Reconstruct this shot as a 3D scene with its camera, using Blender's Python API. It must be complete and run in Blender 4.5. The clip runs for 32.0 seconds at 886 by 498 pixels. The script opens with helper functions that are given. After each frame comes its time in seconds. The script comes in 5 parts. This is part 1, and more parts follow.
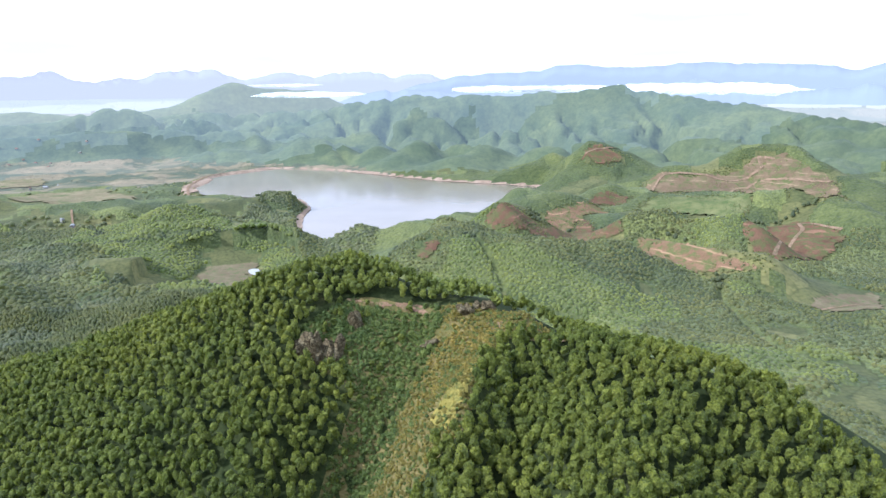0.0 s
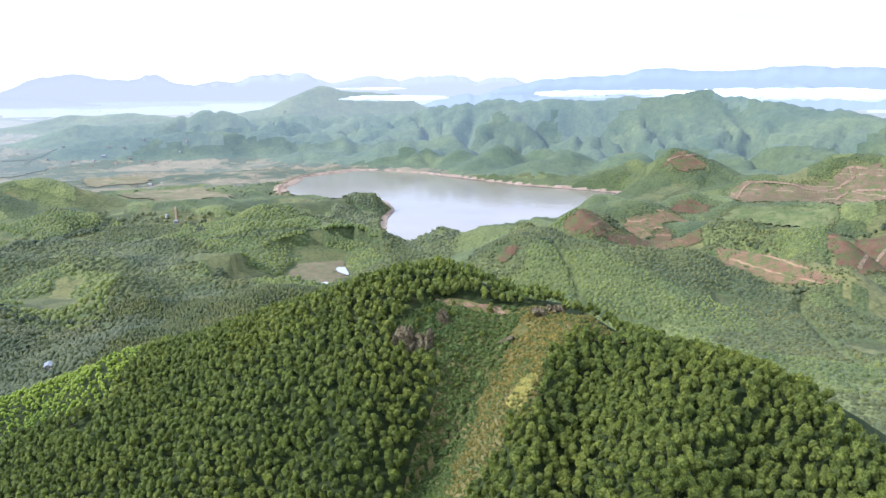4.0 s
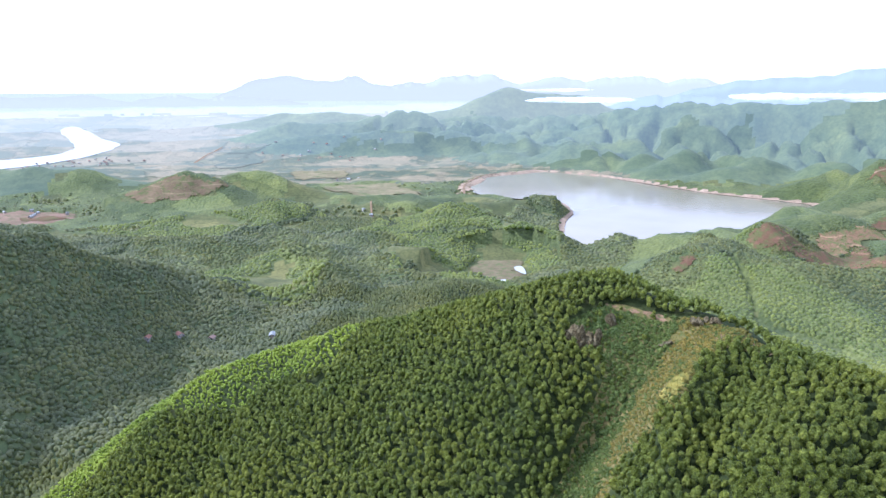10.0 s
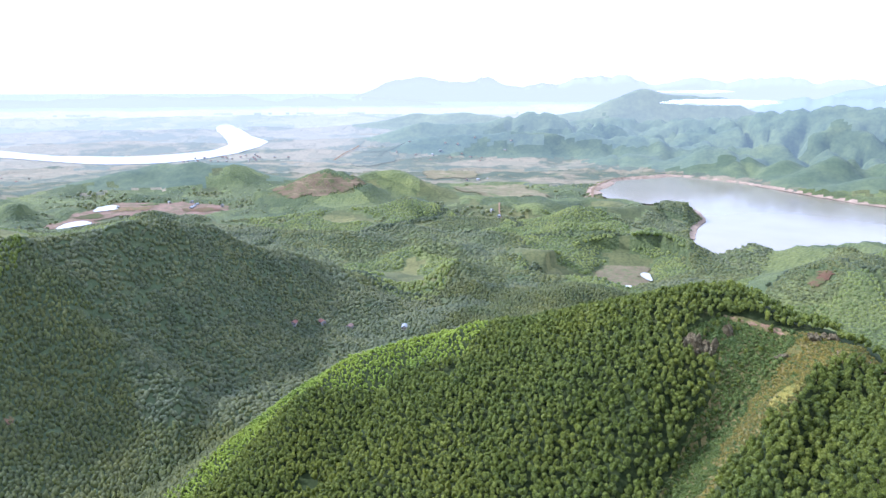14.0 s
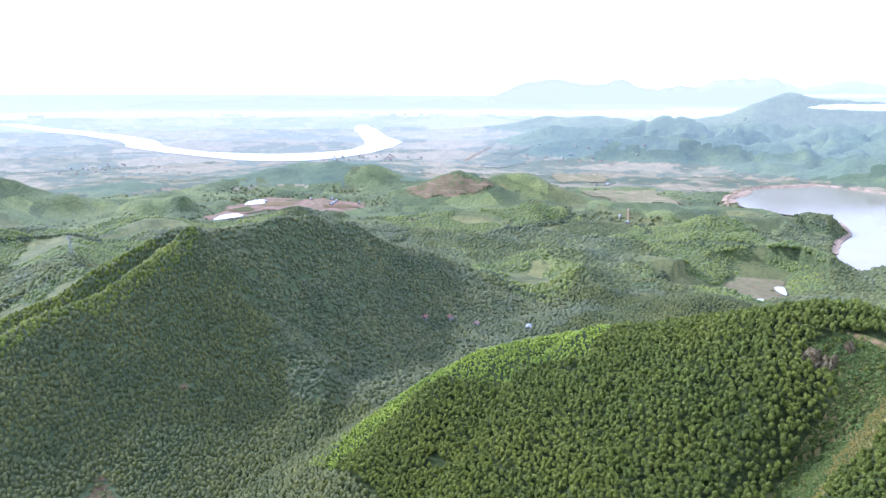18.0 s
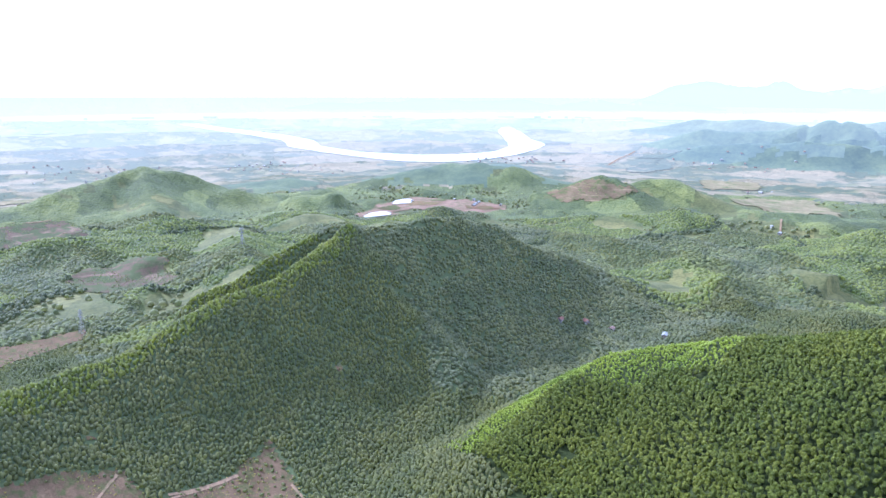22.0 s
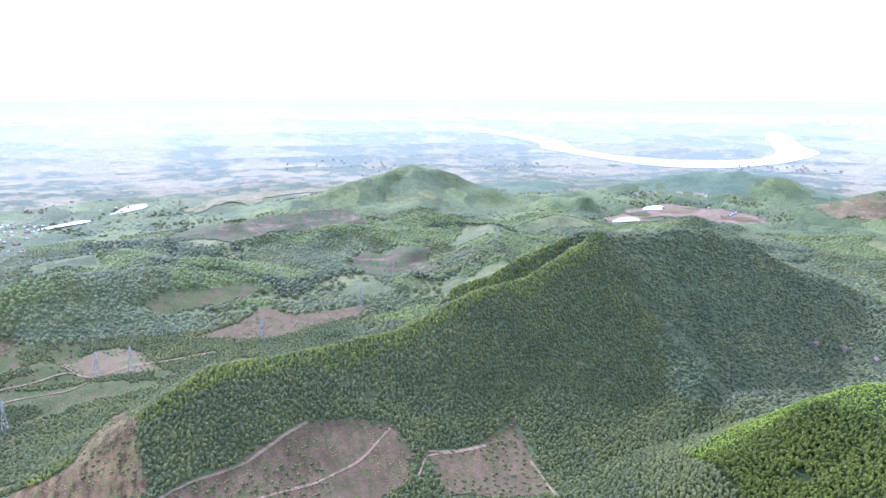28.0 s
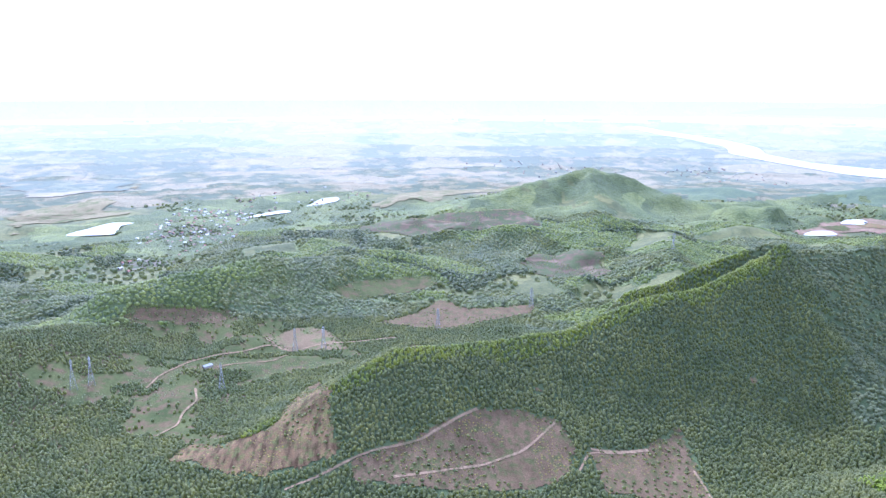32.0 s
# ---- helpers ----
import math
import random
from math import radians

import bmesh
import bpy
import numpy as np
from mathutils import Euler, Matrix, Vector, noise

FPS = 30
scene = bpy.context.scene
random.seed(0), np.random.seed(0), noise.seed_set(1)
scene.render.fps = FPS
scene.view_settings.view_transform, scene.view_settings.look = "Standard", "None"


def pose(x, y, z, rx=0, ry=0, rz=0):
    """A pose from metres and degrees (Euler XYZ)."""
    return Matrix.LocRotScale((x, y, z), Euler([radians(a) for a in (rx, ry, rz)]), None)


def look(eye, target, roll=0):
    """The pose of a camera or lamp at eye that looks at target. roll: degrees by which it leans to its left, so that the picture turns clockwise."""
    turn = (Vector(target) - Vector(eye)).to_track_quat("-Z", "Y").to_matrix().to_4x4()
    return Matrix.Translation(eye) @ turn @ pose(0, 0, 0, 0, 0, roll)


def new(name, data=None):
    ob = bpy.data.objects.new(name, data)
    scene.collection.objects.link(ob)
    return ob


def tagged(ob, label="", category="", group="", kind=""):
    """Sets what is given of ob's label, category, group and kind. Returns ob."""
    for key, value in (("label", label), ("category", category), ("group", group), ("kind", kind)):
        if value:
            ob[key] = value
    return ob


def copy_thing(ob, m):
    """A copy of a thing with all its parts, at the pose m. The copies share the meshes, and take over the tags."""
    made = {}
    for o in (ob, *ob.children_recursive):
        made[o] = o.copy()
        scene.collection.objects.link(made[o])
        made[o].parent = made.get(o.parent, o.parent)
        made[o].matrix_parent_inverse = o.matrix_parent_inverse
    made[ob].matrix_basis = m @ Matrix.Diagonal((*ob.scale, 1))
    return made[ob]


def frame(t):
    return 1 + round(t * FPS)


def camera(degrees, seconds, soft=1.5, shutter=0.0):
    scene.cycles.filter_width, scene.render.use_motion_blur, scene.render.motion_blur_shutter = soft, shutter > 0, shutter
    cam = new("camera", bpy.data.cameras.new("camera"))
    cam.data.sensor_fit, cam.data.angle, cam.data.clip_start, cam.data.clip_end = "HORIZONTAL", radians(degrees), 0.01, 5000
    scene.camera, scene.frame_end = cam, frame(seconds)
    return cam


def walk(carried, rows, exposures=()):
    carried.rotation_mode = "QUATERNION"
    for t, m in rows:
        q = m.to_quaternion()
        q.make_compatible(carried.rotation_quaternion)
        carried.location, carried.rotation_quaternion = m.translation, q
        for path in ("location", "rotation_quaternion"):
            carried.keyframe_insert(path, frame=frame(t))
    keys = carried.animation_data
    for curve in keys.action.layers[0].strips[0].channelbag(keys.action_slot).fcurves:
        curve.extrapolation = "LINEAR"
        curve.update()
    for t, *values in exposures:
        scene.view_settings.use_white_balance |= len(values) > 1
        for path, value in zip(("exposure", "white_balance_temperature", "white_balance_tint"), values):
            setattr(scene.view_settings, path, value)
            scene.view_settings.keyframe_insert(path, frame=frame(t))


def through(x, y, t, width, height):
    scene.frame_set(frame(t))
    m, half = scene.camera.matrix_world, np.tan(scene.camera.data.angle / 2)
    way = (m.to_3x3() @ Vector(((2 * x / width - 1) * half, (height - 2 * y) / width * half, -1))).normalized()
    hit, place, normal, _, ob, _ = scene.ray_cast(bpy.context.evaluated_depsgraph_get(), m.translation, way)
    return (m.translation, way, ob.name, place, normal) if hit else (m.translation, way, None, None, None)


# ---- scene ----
cam = camera(63.06, 32.0)
PATH = [
    (0, (-0.0, 0.0, 280.5), (-1.08, 97.62, 258.84), -0.50),
    (1, (0.4, -8.4, 283.2), (-3.00, 89.17, 261.58), -0.55),
    (2, (1.0, -17.7, 286.0), (-5.10, 79.71, 264.42), -0.50),
    (3, (0.7, -28.2, 289.1), (-8.16, 69.03, 267.65), -0.45),
    (4.5, (0.9, -43.6, 293.6), (-12.70, 53.09, 272.18), -0.23),
    (6, (2.9, -58.1, 298.2), (-16.58, 37.56, 276.69), -0.15),
    (7, (4.1, -67.8, 301.1), (-19.27, 27.05, 279.53), -0.08),
    (8, (6.0, -77.3, 303.9), (-21.43, 16.46, 282.41), -0.04),
    (9, (8.2, -86.8, 306.9), (-23.16, 5.69, 285.29), -0.04),
    (10, (10.9, -96.2, 310.0), (-24.40, -5.19, 288.38), -0.08),
    (11, (13.6, -105.4, 313.0), (-25.56, -16.00, 291.31), -0.08),
    (12, (16.8, -114.2, 315.7), (-26.37, -26.59, 293.99), -0.02),
    (13, (20.3, -122.8, 318.5), (-26.74, -37.21, 296.77), 0.01),
    (14, (24.0, -130.7, 321.4), (-26.76, -47.29, 299.65), 0.03),
    (15.5, (30.4, -142.9, 325.1), (-25.55, -62.94, 303.35), 0.11),
    (17, (37.7, -155.8, 329.3), (-23.57, -79.79, 307.61), 0.17),
    (18, (43.0, -163.8, 332.0), (-21.59, -90.62, 310.28), 0.24),
    (19, (49.2, -170.9, 334.5), (-18.66, -100.73, 312.76), 0.29),
    (20, (56.0, -178.0, 337.1), (-15.27, -111.28, 315.37), 0.20),
    (21, (63.1, -185.1, 339.9), (-11.40, -122.07, 318.20), 0.15),
    (22, (70.4, -192.1, 342.8), (-7.21, -132.91, 321.11), 0.16),
    (23, (78.2, -199.1, 346.0), (-2.50, -144.16, 324.25), 0.13),
    (24, (86.5, -205.7, 349.2), (2.94, -155.26, 327.43), 0.10),
    (25, (95.0, -211.3, 352.4), (8.71, -165.66, 330.64), 0.05),
    (26.5, (107.9, -219.1, 356.6), (17.92, -181.34, 334.89), 0.01),
    (28, (119.9, -225.6, 360.3), (26.94, -195.94, 338.47), 0.08),
    (29, (128.5, -229.3, 362.5), (33.88, -205.50, 340.59), 0.10),
    (30, (137.1, -232.2, 364.6), (41.11, -214.43, 342.81), 0.11),
    (31, (145.7, -234.5, 367.0), (48.83, -222.93, 345.19), 0.12),
    (32, (154.7, -235.6, 369.6), (57.32, -229.14, 347.71), 0.15),
]
walk(cam, [(t, look(eye, target, roll)) for t, eye, target, roll in PATH],
     [(0, 0.76, 5150, 18), (9, 0.88, 5000, 20), (19, 1.10, 4780, 25), (25, 1.24, 4680, 26), (32, 1.28, 4620, 27)])

# ---- world and sun ----
SUN_TURN, SUN_HEIGHT = 104.0, 36.0          # degrees to the left of north, degrees above the horizon
world = bpy.data.worlds.new("morning_sky")
scene.world = world
world.use_nodes = True
wn = world.node_tree.nodes
wl = world.node_tree.links
sky = wn.new("ShaderNodeTexSky")
sky.sky_type = 'NISHITA'
sky.sun_disc = False
sky.sun_elevation = radians(SUN_HEIGHT)
sky.sun_rotation = radians(-SUN_TURN)
sky.altitude = 300
sky.air_density = 1.0
sky.dust_density = 1.5
sky.ozone_density = 1.0
wn["Background"].inputs[1].default_value = 0.09
wl.new(sky.outputs[0], wn["Background"].inputs[0])
# thin bright overcast with faint wisps over most of the sky
veil = wn.new("ShaderNodeBackground")
coord = wn.new("ShaderNodeTexCoord")
stretch = wn.new("ShaderNodeMapping")
stretch.inputs["Scale"].default_value = (1.5, 1.5, 14.0)
wisp = wn.new("ShaderNodeTexNoise")
wisp.inputs["Scale"].default_value, wisp.inputs["Detail"].default_value = 2.2, 6.0
wl.new(coord.outputs["Generated"], stretch.inputs["Vector"])
wl.new(stretch.outputs[0], wisp.inputs["Vector"])
tone = wn.new("ShaderNodeValToRGB")
tone.color_ramp.elements[0].position, tone.color_ramp.elements[0].color = 0.36, (0.72, 0.79, 0.84, 1)
tone.color_ramp.elements[1].position, tone.color_ramp.elements[1].color = 0.58, (0.96, 1.0, 1.0, 1)
wl.new(wisp.outputs["Fac"], tone.inputs["Fac"])
wl.new(tone.outputs["Color"], veil.inputs[0])
veil.inputs[1].default_value = 1.0
both = wn.new("ShaderNodeMixShader")
both.inputs[0].default_value = 0.85
wl.new(wn["Background"].outputs[0], both.inputs[1])
wl.new(veil.outputs[0], both.inputs[2])
wl.new(both.outputs[0], wn["World Output"].inputs["Surface"])
lamp = bpy.data.lights.new("sun", 'SUN')
lamp.energy = 3.3
lamp.angle = radians(2.0)
lamp.color = (1.0, 0.93, 0.80)
sun = new("sun", lamp)
sun.matrix_world = look((-math.sin(radians(SUN_TURN)) * 100, math.cos(radians(SUN_TURN)) * 100, 100 * math.tan(radians(SUN_HEIGHT))), (0, 0, 0))

# ---- materials ----


class Mat:
    """A node material with a Principled shader, and short ways to add nodes."""

    def __init__(self, name, rough=0.9, colour=None, sheen=0.0, metal=0.0, spec=0.3):
        self.m = bpy.data.materials.new(name)
        self.m.use_nodes = True
        self.n, self.l = self.m.node_tree.nodes, self.m.node_tree.links
        self.b = self.n["Principled BSDF"]
        self.b.inputs["Roughness"].default_value = rough
        self.b.inputs["Metallic"].default_value = metal
        self.b.inputs["Specular IOR Level"].default_value = spec
        # where a material sets sheen, its bluish white stands in for haze
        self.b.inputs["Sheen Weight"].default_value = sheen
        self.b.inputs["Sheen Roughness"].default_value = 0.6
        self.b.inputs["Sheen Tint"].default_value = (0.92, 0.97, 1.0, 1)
        if colour:
            self.b.inputs["Base Color"].default_value = (*colour, 1)
        self.where = self.n.new("ShaderNodeTexCoord").outputs["Object"]

    def noise(self, scale, detail=4, rough=0.55, coord=None):
        t = self.n.new("ShaderNodeTexNoise")
        t.inputs["Scale"].default_value, t.inputs["Detail"].default_value, t.inputs["Roughness"].default_value = scale, detail, rough
        self.l.new(coord or self.where, t.inputs["Vector"])
        return t.outputs["Fac"]

    def cells(self, scale, out="Color", coord=None, feature='F1', randomness=1.0):
        t = self.n.new("ShaderNodeTexVoronoi")
        t.feature = feature
        t.inputs["Scale"].default_value = scale
        t.inputs["Randomness"].default_value = randomness
        self.l.new(coord or self.where, t.inputs["Vector"])
        return t.outputs[out]

    def ramp(self, fac, *stops):
        r = self.n.new("ShaderNodeValToRGB")
        e = r.color_ramp.elements
        while len(e) < len(stops):
            e.new(0.5)
        for el, (at, c) in zip(e, stops):
            el.position, el.color = at, (*c, 1)
        self.l.new(fac, r.inputs["Fac"])
        return r.outputs["Color"]

    def mix(self, fac, a, b, blend='MIX'):
        x = self.n.new("ShaderNodeMix")
        x.data_type, x.blend_type = 'RGBA', blend
        for sock, v in ((x.inputs[0], fac), (x.inputs[6], a), (x.inputs[7], b)):
            if isinstance(v, (int, float)):
                sock.default_value = v
            elif isinstance(v, tuple):
                sock.default_value = (*v, 1)
            else:
                self.l.new(v, sock)
        return x.outputs[2]

    def math(self, op, a, b=0.0):
        x = self.n.new("ShaderNodeMath")
        x.operation = op
        for sock, v in ((x.inputs[0], a), (x.inputs[1], b)):
            if isinstance(v, (int, float)):
                sock.default_value = v
            else:
                self.l.new(v, sock)
        return x.outputs[0]

    def random(self):
        return self.n.new("ShaderNodeObjectInfo").outputs["Random"]

    def island(self):
        return self.n.new("ShaderNodeNewGeometry").outputs["Random Per Island"]

    def bump(self, height, strength=0.6, distance=1.0):
        x = self.n.new("ShaderNodeBump")
        x.inputs["Strength"].default_value, x.inputs["Distance"].default_value = strength, distance
        self.l.new(height, x.inputs["Height"])
        self.l.new(x.outputs[0], self.b.inputs["Normal"])

    def paint(self, colour):
        self.l.new(colour, self.b.inputs["Base Color"])
        return self

    def glow(self, colour, strength):
        self.b.inputs["Emission Color"].default_value = (*colour, 1)
        self.b.inputs["Emission Strength"].default_value = strength


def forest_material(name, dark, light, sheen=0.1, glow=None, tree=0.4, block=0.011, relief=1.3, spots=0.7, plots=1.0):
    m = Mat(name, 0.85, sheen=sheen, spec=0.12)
    # plantation blocks of different age, with bent borders
    bent = m.n.new("ShaderNodeVectorMath")
    bent.operation = 'MULTIPLY_ADD'
    wave = m.n.new("ShaderNodeTexNoise")
    wave.inputs["Scale"].default_value, wave.inputs["Detail"].default_value = block * 0.8, 3
    m.l.new(m.where, wave.inputs["Vector"])
    m.l.new(wave.outputs["Color"], bent.inputs[0])
    bent.inputs[1].default_value = (0.9 / block, 0.9 / block, 0)
    m.l.new(m.where, bent.inputs[2])
    grey = m.n.new("ShaderNodeSeparateColor")
    m.l.new(m.cells(block, coord=bent.outputs[0]), grey.inputs[0])
    mid = tuple((a + b) / 2 for a, b in zip(dark, light))
    base = m.ramp(grey.outputs[0], (0.0, dark), (0.35, tuple((a + b) / 2 for a, b in zip(dark, mid))), (0.7, mid), (1.0, light))
    base = m.mix(1 - plots, base, mid)
    base = m.mix(0.8, base, m.ramp(m.noise(0.006, 5), (0.35, (0.72, 0.80, 0.80)), (0.7, (1.22, 1.16, 0.95))), 'MULTIPLY')
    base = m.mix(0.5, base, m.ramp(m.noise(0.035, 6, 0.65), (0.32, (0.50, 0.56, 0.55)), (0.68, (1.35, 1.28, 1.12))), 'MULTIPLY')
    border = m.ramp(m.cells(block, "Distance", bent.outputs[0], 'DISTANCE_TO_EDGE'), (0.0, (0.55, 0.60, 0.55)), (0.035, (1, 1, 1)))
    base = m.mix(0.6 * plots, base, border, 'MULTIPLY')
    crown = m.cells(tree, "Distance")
    # crown tops painted lighter, the shade between crowns painted darker
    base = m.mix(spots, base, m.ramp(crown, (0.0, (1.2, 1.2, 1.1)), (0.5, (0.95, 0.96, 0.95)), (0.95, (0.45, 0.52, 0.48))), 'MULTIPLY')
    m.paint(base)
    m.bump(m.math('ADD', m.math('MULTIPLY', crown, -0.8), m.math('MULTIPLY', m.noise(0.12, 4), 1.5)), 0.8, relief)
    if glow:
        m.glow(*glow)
    return m.m


def plain_land_material(name, size, glow=None, haze_fade=0.0):
    """Flat farmland: straw and green plots, with belts of dark trees."""
    m = Mat(name, 0.95, spec=0.1)
    bent = m.n.new("ShaderNodeVectorMath")
    bent.operation = 'MULTIPLY_ADD'
    wave = m.n.new("ShaderNodeTexNoise")
    wave.inputs["Scale"].default_value, wave.inputs["Detail"].default_value = size * 2.0, 4
    m.l.new(m.where, wave.inputs["Vector"])
    m.l.new(wave.outputs["Color"], bent.inputs[0])
    bent.inputs[1].default_value = (0.5 / size, 0.5 / size, 0)
    m.l.new(m.where, bent.inputs[2])
    grey = m.n.new("ShaderNodeSeparateColor")
    m.l.new(m.cells(size * 2.6, coord=bent.outputs[0]), grey.inputs[0])
    plots = m.ramp(grey.outputs[0], (0.0, (0.120, 0.125, 0.062)), (0.4, (0.150, 0.140, 0.080)), (0.75, (0.185, 0.160, 0.095)), (1.0, (0.135, 0.140, 0.070)))
    fields = m.ramp(m.noise(size * 0.45, 3), (0.50, (0, 0, 0)), (0.56, (1, 1, 1)))
    plots = m.mix(fields, plots, (0.235, 0.195, 0.120))
    trees = m.ramp(m.noise(size * 1.9, 6, 0.65), (0.45, (0, 0, 0)), (0.51, (1, 1, 1)))
    c = m.mix(m.mix(1.0, trees, m.ramp(fields, (0.0, (1, 1, 1)), (1.0, (0.25, 0.25, 0.25))), 'MULTIPLY'), plots, (0.080, 0.098, 0.060))
    c = m.mix(0.5, c, m.ramp(m.noise(size * 12, 3), (0.3, (0.7, 0.72, 0.7)), (0.7, (1.25, 1.2, 1.15))), 'MULTIPLY')
    # plots fade towards one dull tone further off, haze put into the colour
    c = m.mix(haze_fade, c, (0.15, 0.15, 0.12))
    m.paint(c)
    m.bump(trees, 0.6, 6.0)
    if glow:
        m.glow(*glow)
    return m.m


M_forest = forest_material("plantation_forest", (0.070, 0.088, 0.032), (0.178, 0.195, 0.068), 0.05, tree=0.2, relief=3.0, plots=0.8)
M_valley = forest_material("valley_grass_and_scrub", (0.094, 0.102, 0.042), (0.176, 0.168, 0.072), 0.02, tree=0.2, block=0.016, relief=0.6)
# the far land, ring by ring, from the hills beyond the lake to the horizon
# haze is painted as a glow that grows ring by ring
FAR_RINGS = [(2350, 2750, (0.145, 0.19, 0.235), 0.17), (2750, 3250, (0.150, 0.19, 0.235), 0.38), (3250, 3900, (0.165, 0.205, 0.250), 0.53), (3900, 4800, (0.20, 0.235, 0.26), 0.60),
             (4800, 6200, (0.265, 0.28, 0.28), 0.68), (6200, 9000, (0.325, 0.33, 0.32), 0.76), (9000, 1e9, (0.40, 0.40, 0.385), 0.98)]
M_rings = [forest_material("far_land_haze_glow", (0.062, 0.086, 0.040), (0.130, 0.150, 0.062), 0.03, (c, s), tree=0.10 - 0.012 * n, block=0.007 - 0.0008 * n, relief=0.9, spots=0.35, plots=0.35) for n, (_, _, c, s) in enumerate(FAR_RINGS)]
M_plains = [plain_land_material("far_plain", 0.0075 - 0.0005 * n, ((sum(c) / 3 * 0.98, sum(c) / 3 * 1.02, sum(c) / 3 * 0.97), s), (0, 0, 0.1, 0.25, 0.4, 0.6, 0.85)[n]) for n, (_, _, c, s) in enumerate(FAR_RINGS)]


def earth_material(name, dark, light, patch=None, scale=0.05, bands=0.0, rills=0.0, cover=0.48):
    m = Mat(name, 0.95, spec=0.08)
    c = m.ramp(m.noise(scale, 6, 0.6), (0.3, dark), (0.7, light))
    if patch:
        c = m.mix(m.ramp(m.noise(scale * 2.3, 5, 0.65), (cover, (0, 0, 0)), (cover + 0.14, (1, 1, 1))), c, patch)
    if bands:
        # pale contour tracks cut into the slope
        xyz = m.n.new("ShaderNodeSeparateXYZ")
        m.l.new(m.where, xyz.inputs[0])
        turn = m.math('FRACT', m.math('DIVIDE', m.math('ADD', xyz.outputs[2], m.math('MULTIPLY', m.noise(0.012, 4), 16.0)), bands))
        line = m.ramp(turn, (0.0, (1, 1, 1)), (0.09, (1, 1, 1)), (0.17, (0, 0, 0)))
        gaps = m.ramp(m.noise(0.022, 3), (0.47, (0, 0, 0)), (0.58, (0.75, 0.75, 0.75)))
        c = m.mix(m.mix(1.0, line, gaps, 'MULTIPLY'), c, tuple(min(0.6, v * 1.45) for v in light))
    if rills:
        # furrows that run down the slope
        along = m.n.new("ShaderNodeMapping")
        along.inputs["Scale"].default_value = (0.055, 0.17, 0.02)
        along.inputs["Rotation"].default_value = (0, 0, 0.25)
        m.l.new(m.where, along.inputs["Vector"])
        furrow = m.noise(1.0, 4, 0.6, along.outputs[0])
        c = m.mix(rills, c, m.ramp(furrow, (0.36, (0.45, 0.42, 0.40)), (0.5, (1.0, 1.0, 1.0)), (0.64, (1.35, 1.28, 1.2))), 'MULTIPLY')
    c = m.mix(0.6, c, m.ramp(m.noise(scale * 14, 3), (0.3, (0.7, 0.7, 0.7)), (0.7, (1.25, 1.25, 1.25))), 'MULTIPLY')
    m.paint(c)
    m.bump(m.noise(scale * 8, 5), 0.7, 1.0)
    return m.m


EARTH = {
    "red": earth_material("red_earth", (0.102, 0.056, 0.034), (0.185, 0.106, 0.064), (0.100, 0.105, 0.040), 0.035, 13.0, cover=0.44),
    "orange": earth_material("orange_earth", (0.160, 0.094, 0.054), (0.255, 0.160, 0.092), (0.12, 0.125, 0.046), 0.04, 11.0, cover=0.44),
    "tan": earth_material("tan_earth", (0.130, 0.092, 0.054), (0.205, 0.150, 0.088), (0.110, 0.120, 0.046), 0.022, 12.0),
    "pale": earth_material("pale_grass", (0.105, 0.125, 0.045), (0.190, 0.190, 0.080), (0.085, 0.115, 0.038), 0.03),
    "rough": earth_material("rough_grass", (0.050, 0.064, 0.021), (0.098, 0.104, 0.037), (0.115, 0.082, 0.046), 0.025),
    "scar": earth_material("eroded_earth", (0.096, 0.060, 0.034), (0.172, 0.114, 0.062), (0.105, 0.108, 0.038), 0.07, rills=0.95),
    "felled": earth_material("felled_ground", (0.100, 0.066, 0.039), (0.162, 0.110, 0.067), (0.084, 0.086, 0.034), 0.06, rills=0.25, cover=0.48),
    "terrace": earth_material("terraced_earth", (0.096, 0.068, 0.048), (0.150, 0.104, 0.074), (0.075, 0.090, 0.040), 0.02, 14.0, cover=0.41),
    "site": earth_material("earthworks_soil", (0.165, 0.100, 0.070), (0.285, 0.195, 0.140), (0.14, 0.12, 0.065), 0.02),
    "mud": earth_material("mud", (0.135, 0.105, 0.062), (0.215, 0.175, 0.105), (0.12, 0.135, 0.055)),
    "field": earth_material("rice_stubble", (0.170, 0.145, 0.080), (0.265, 0.220, 0.130), (0.13, 0.14, 0.062), 0.012),
    "village": earth_material("village_earth", (0.115, 0.105, 0.078), (0.200, 0.172, 0.130), (0.08, 0.10, 0.05), 0.02),
    "track": earth_material("dirt_track", (0.215, 0.142, 0.088), (0.315, 0.215, 0.138), (0.16, 0.13, 0.07), 0.06),
    "bank": earth_material("lake_bank", (0.280, 0.200, 0.140), (0.410, 0.310, 0.225), (0.23, 0.17, 0.115), 0.03),
}


def water_material(name, colour, rough):
    m = Mat(name, rough, spec=0.5)
    m.paint(m.ramp(m.noise(0.004, 4), (0.3, tuple(c * 0.8 for c in colour)), (0.7, colour)))
    m.b.inputs["IOR"].default_value = 1.33
    m.bump(m.noise(0.05, 6), 0.08, 0.3)
    return m.m


M_water = water_material("silty_lake_water", (0.285, 0.235, 0.175), 0.10)
# the sky's glare on the river is painted into this pale base colour
M_glare_water = water_material("river_painted_glare", (0.62, 0.62, 0.60), 0.2)

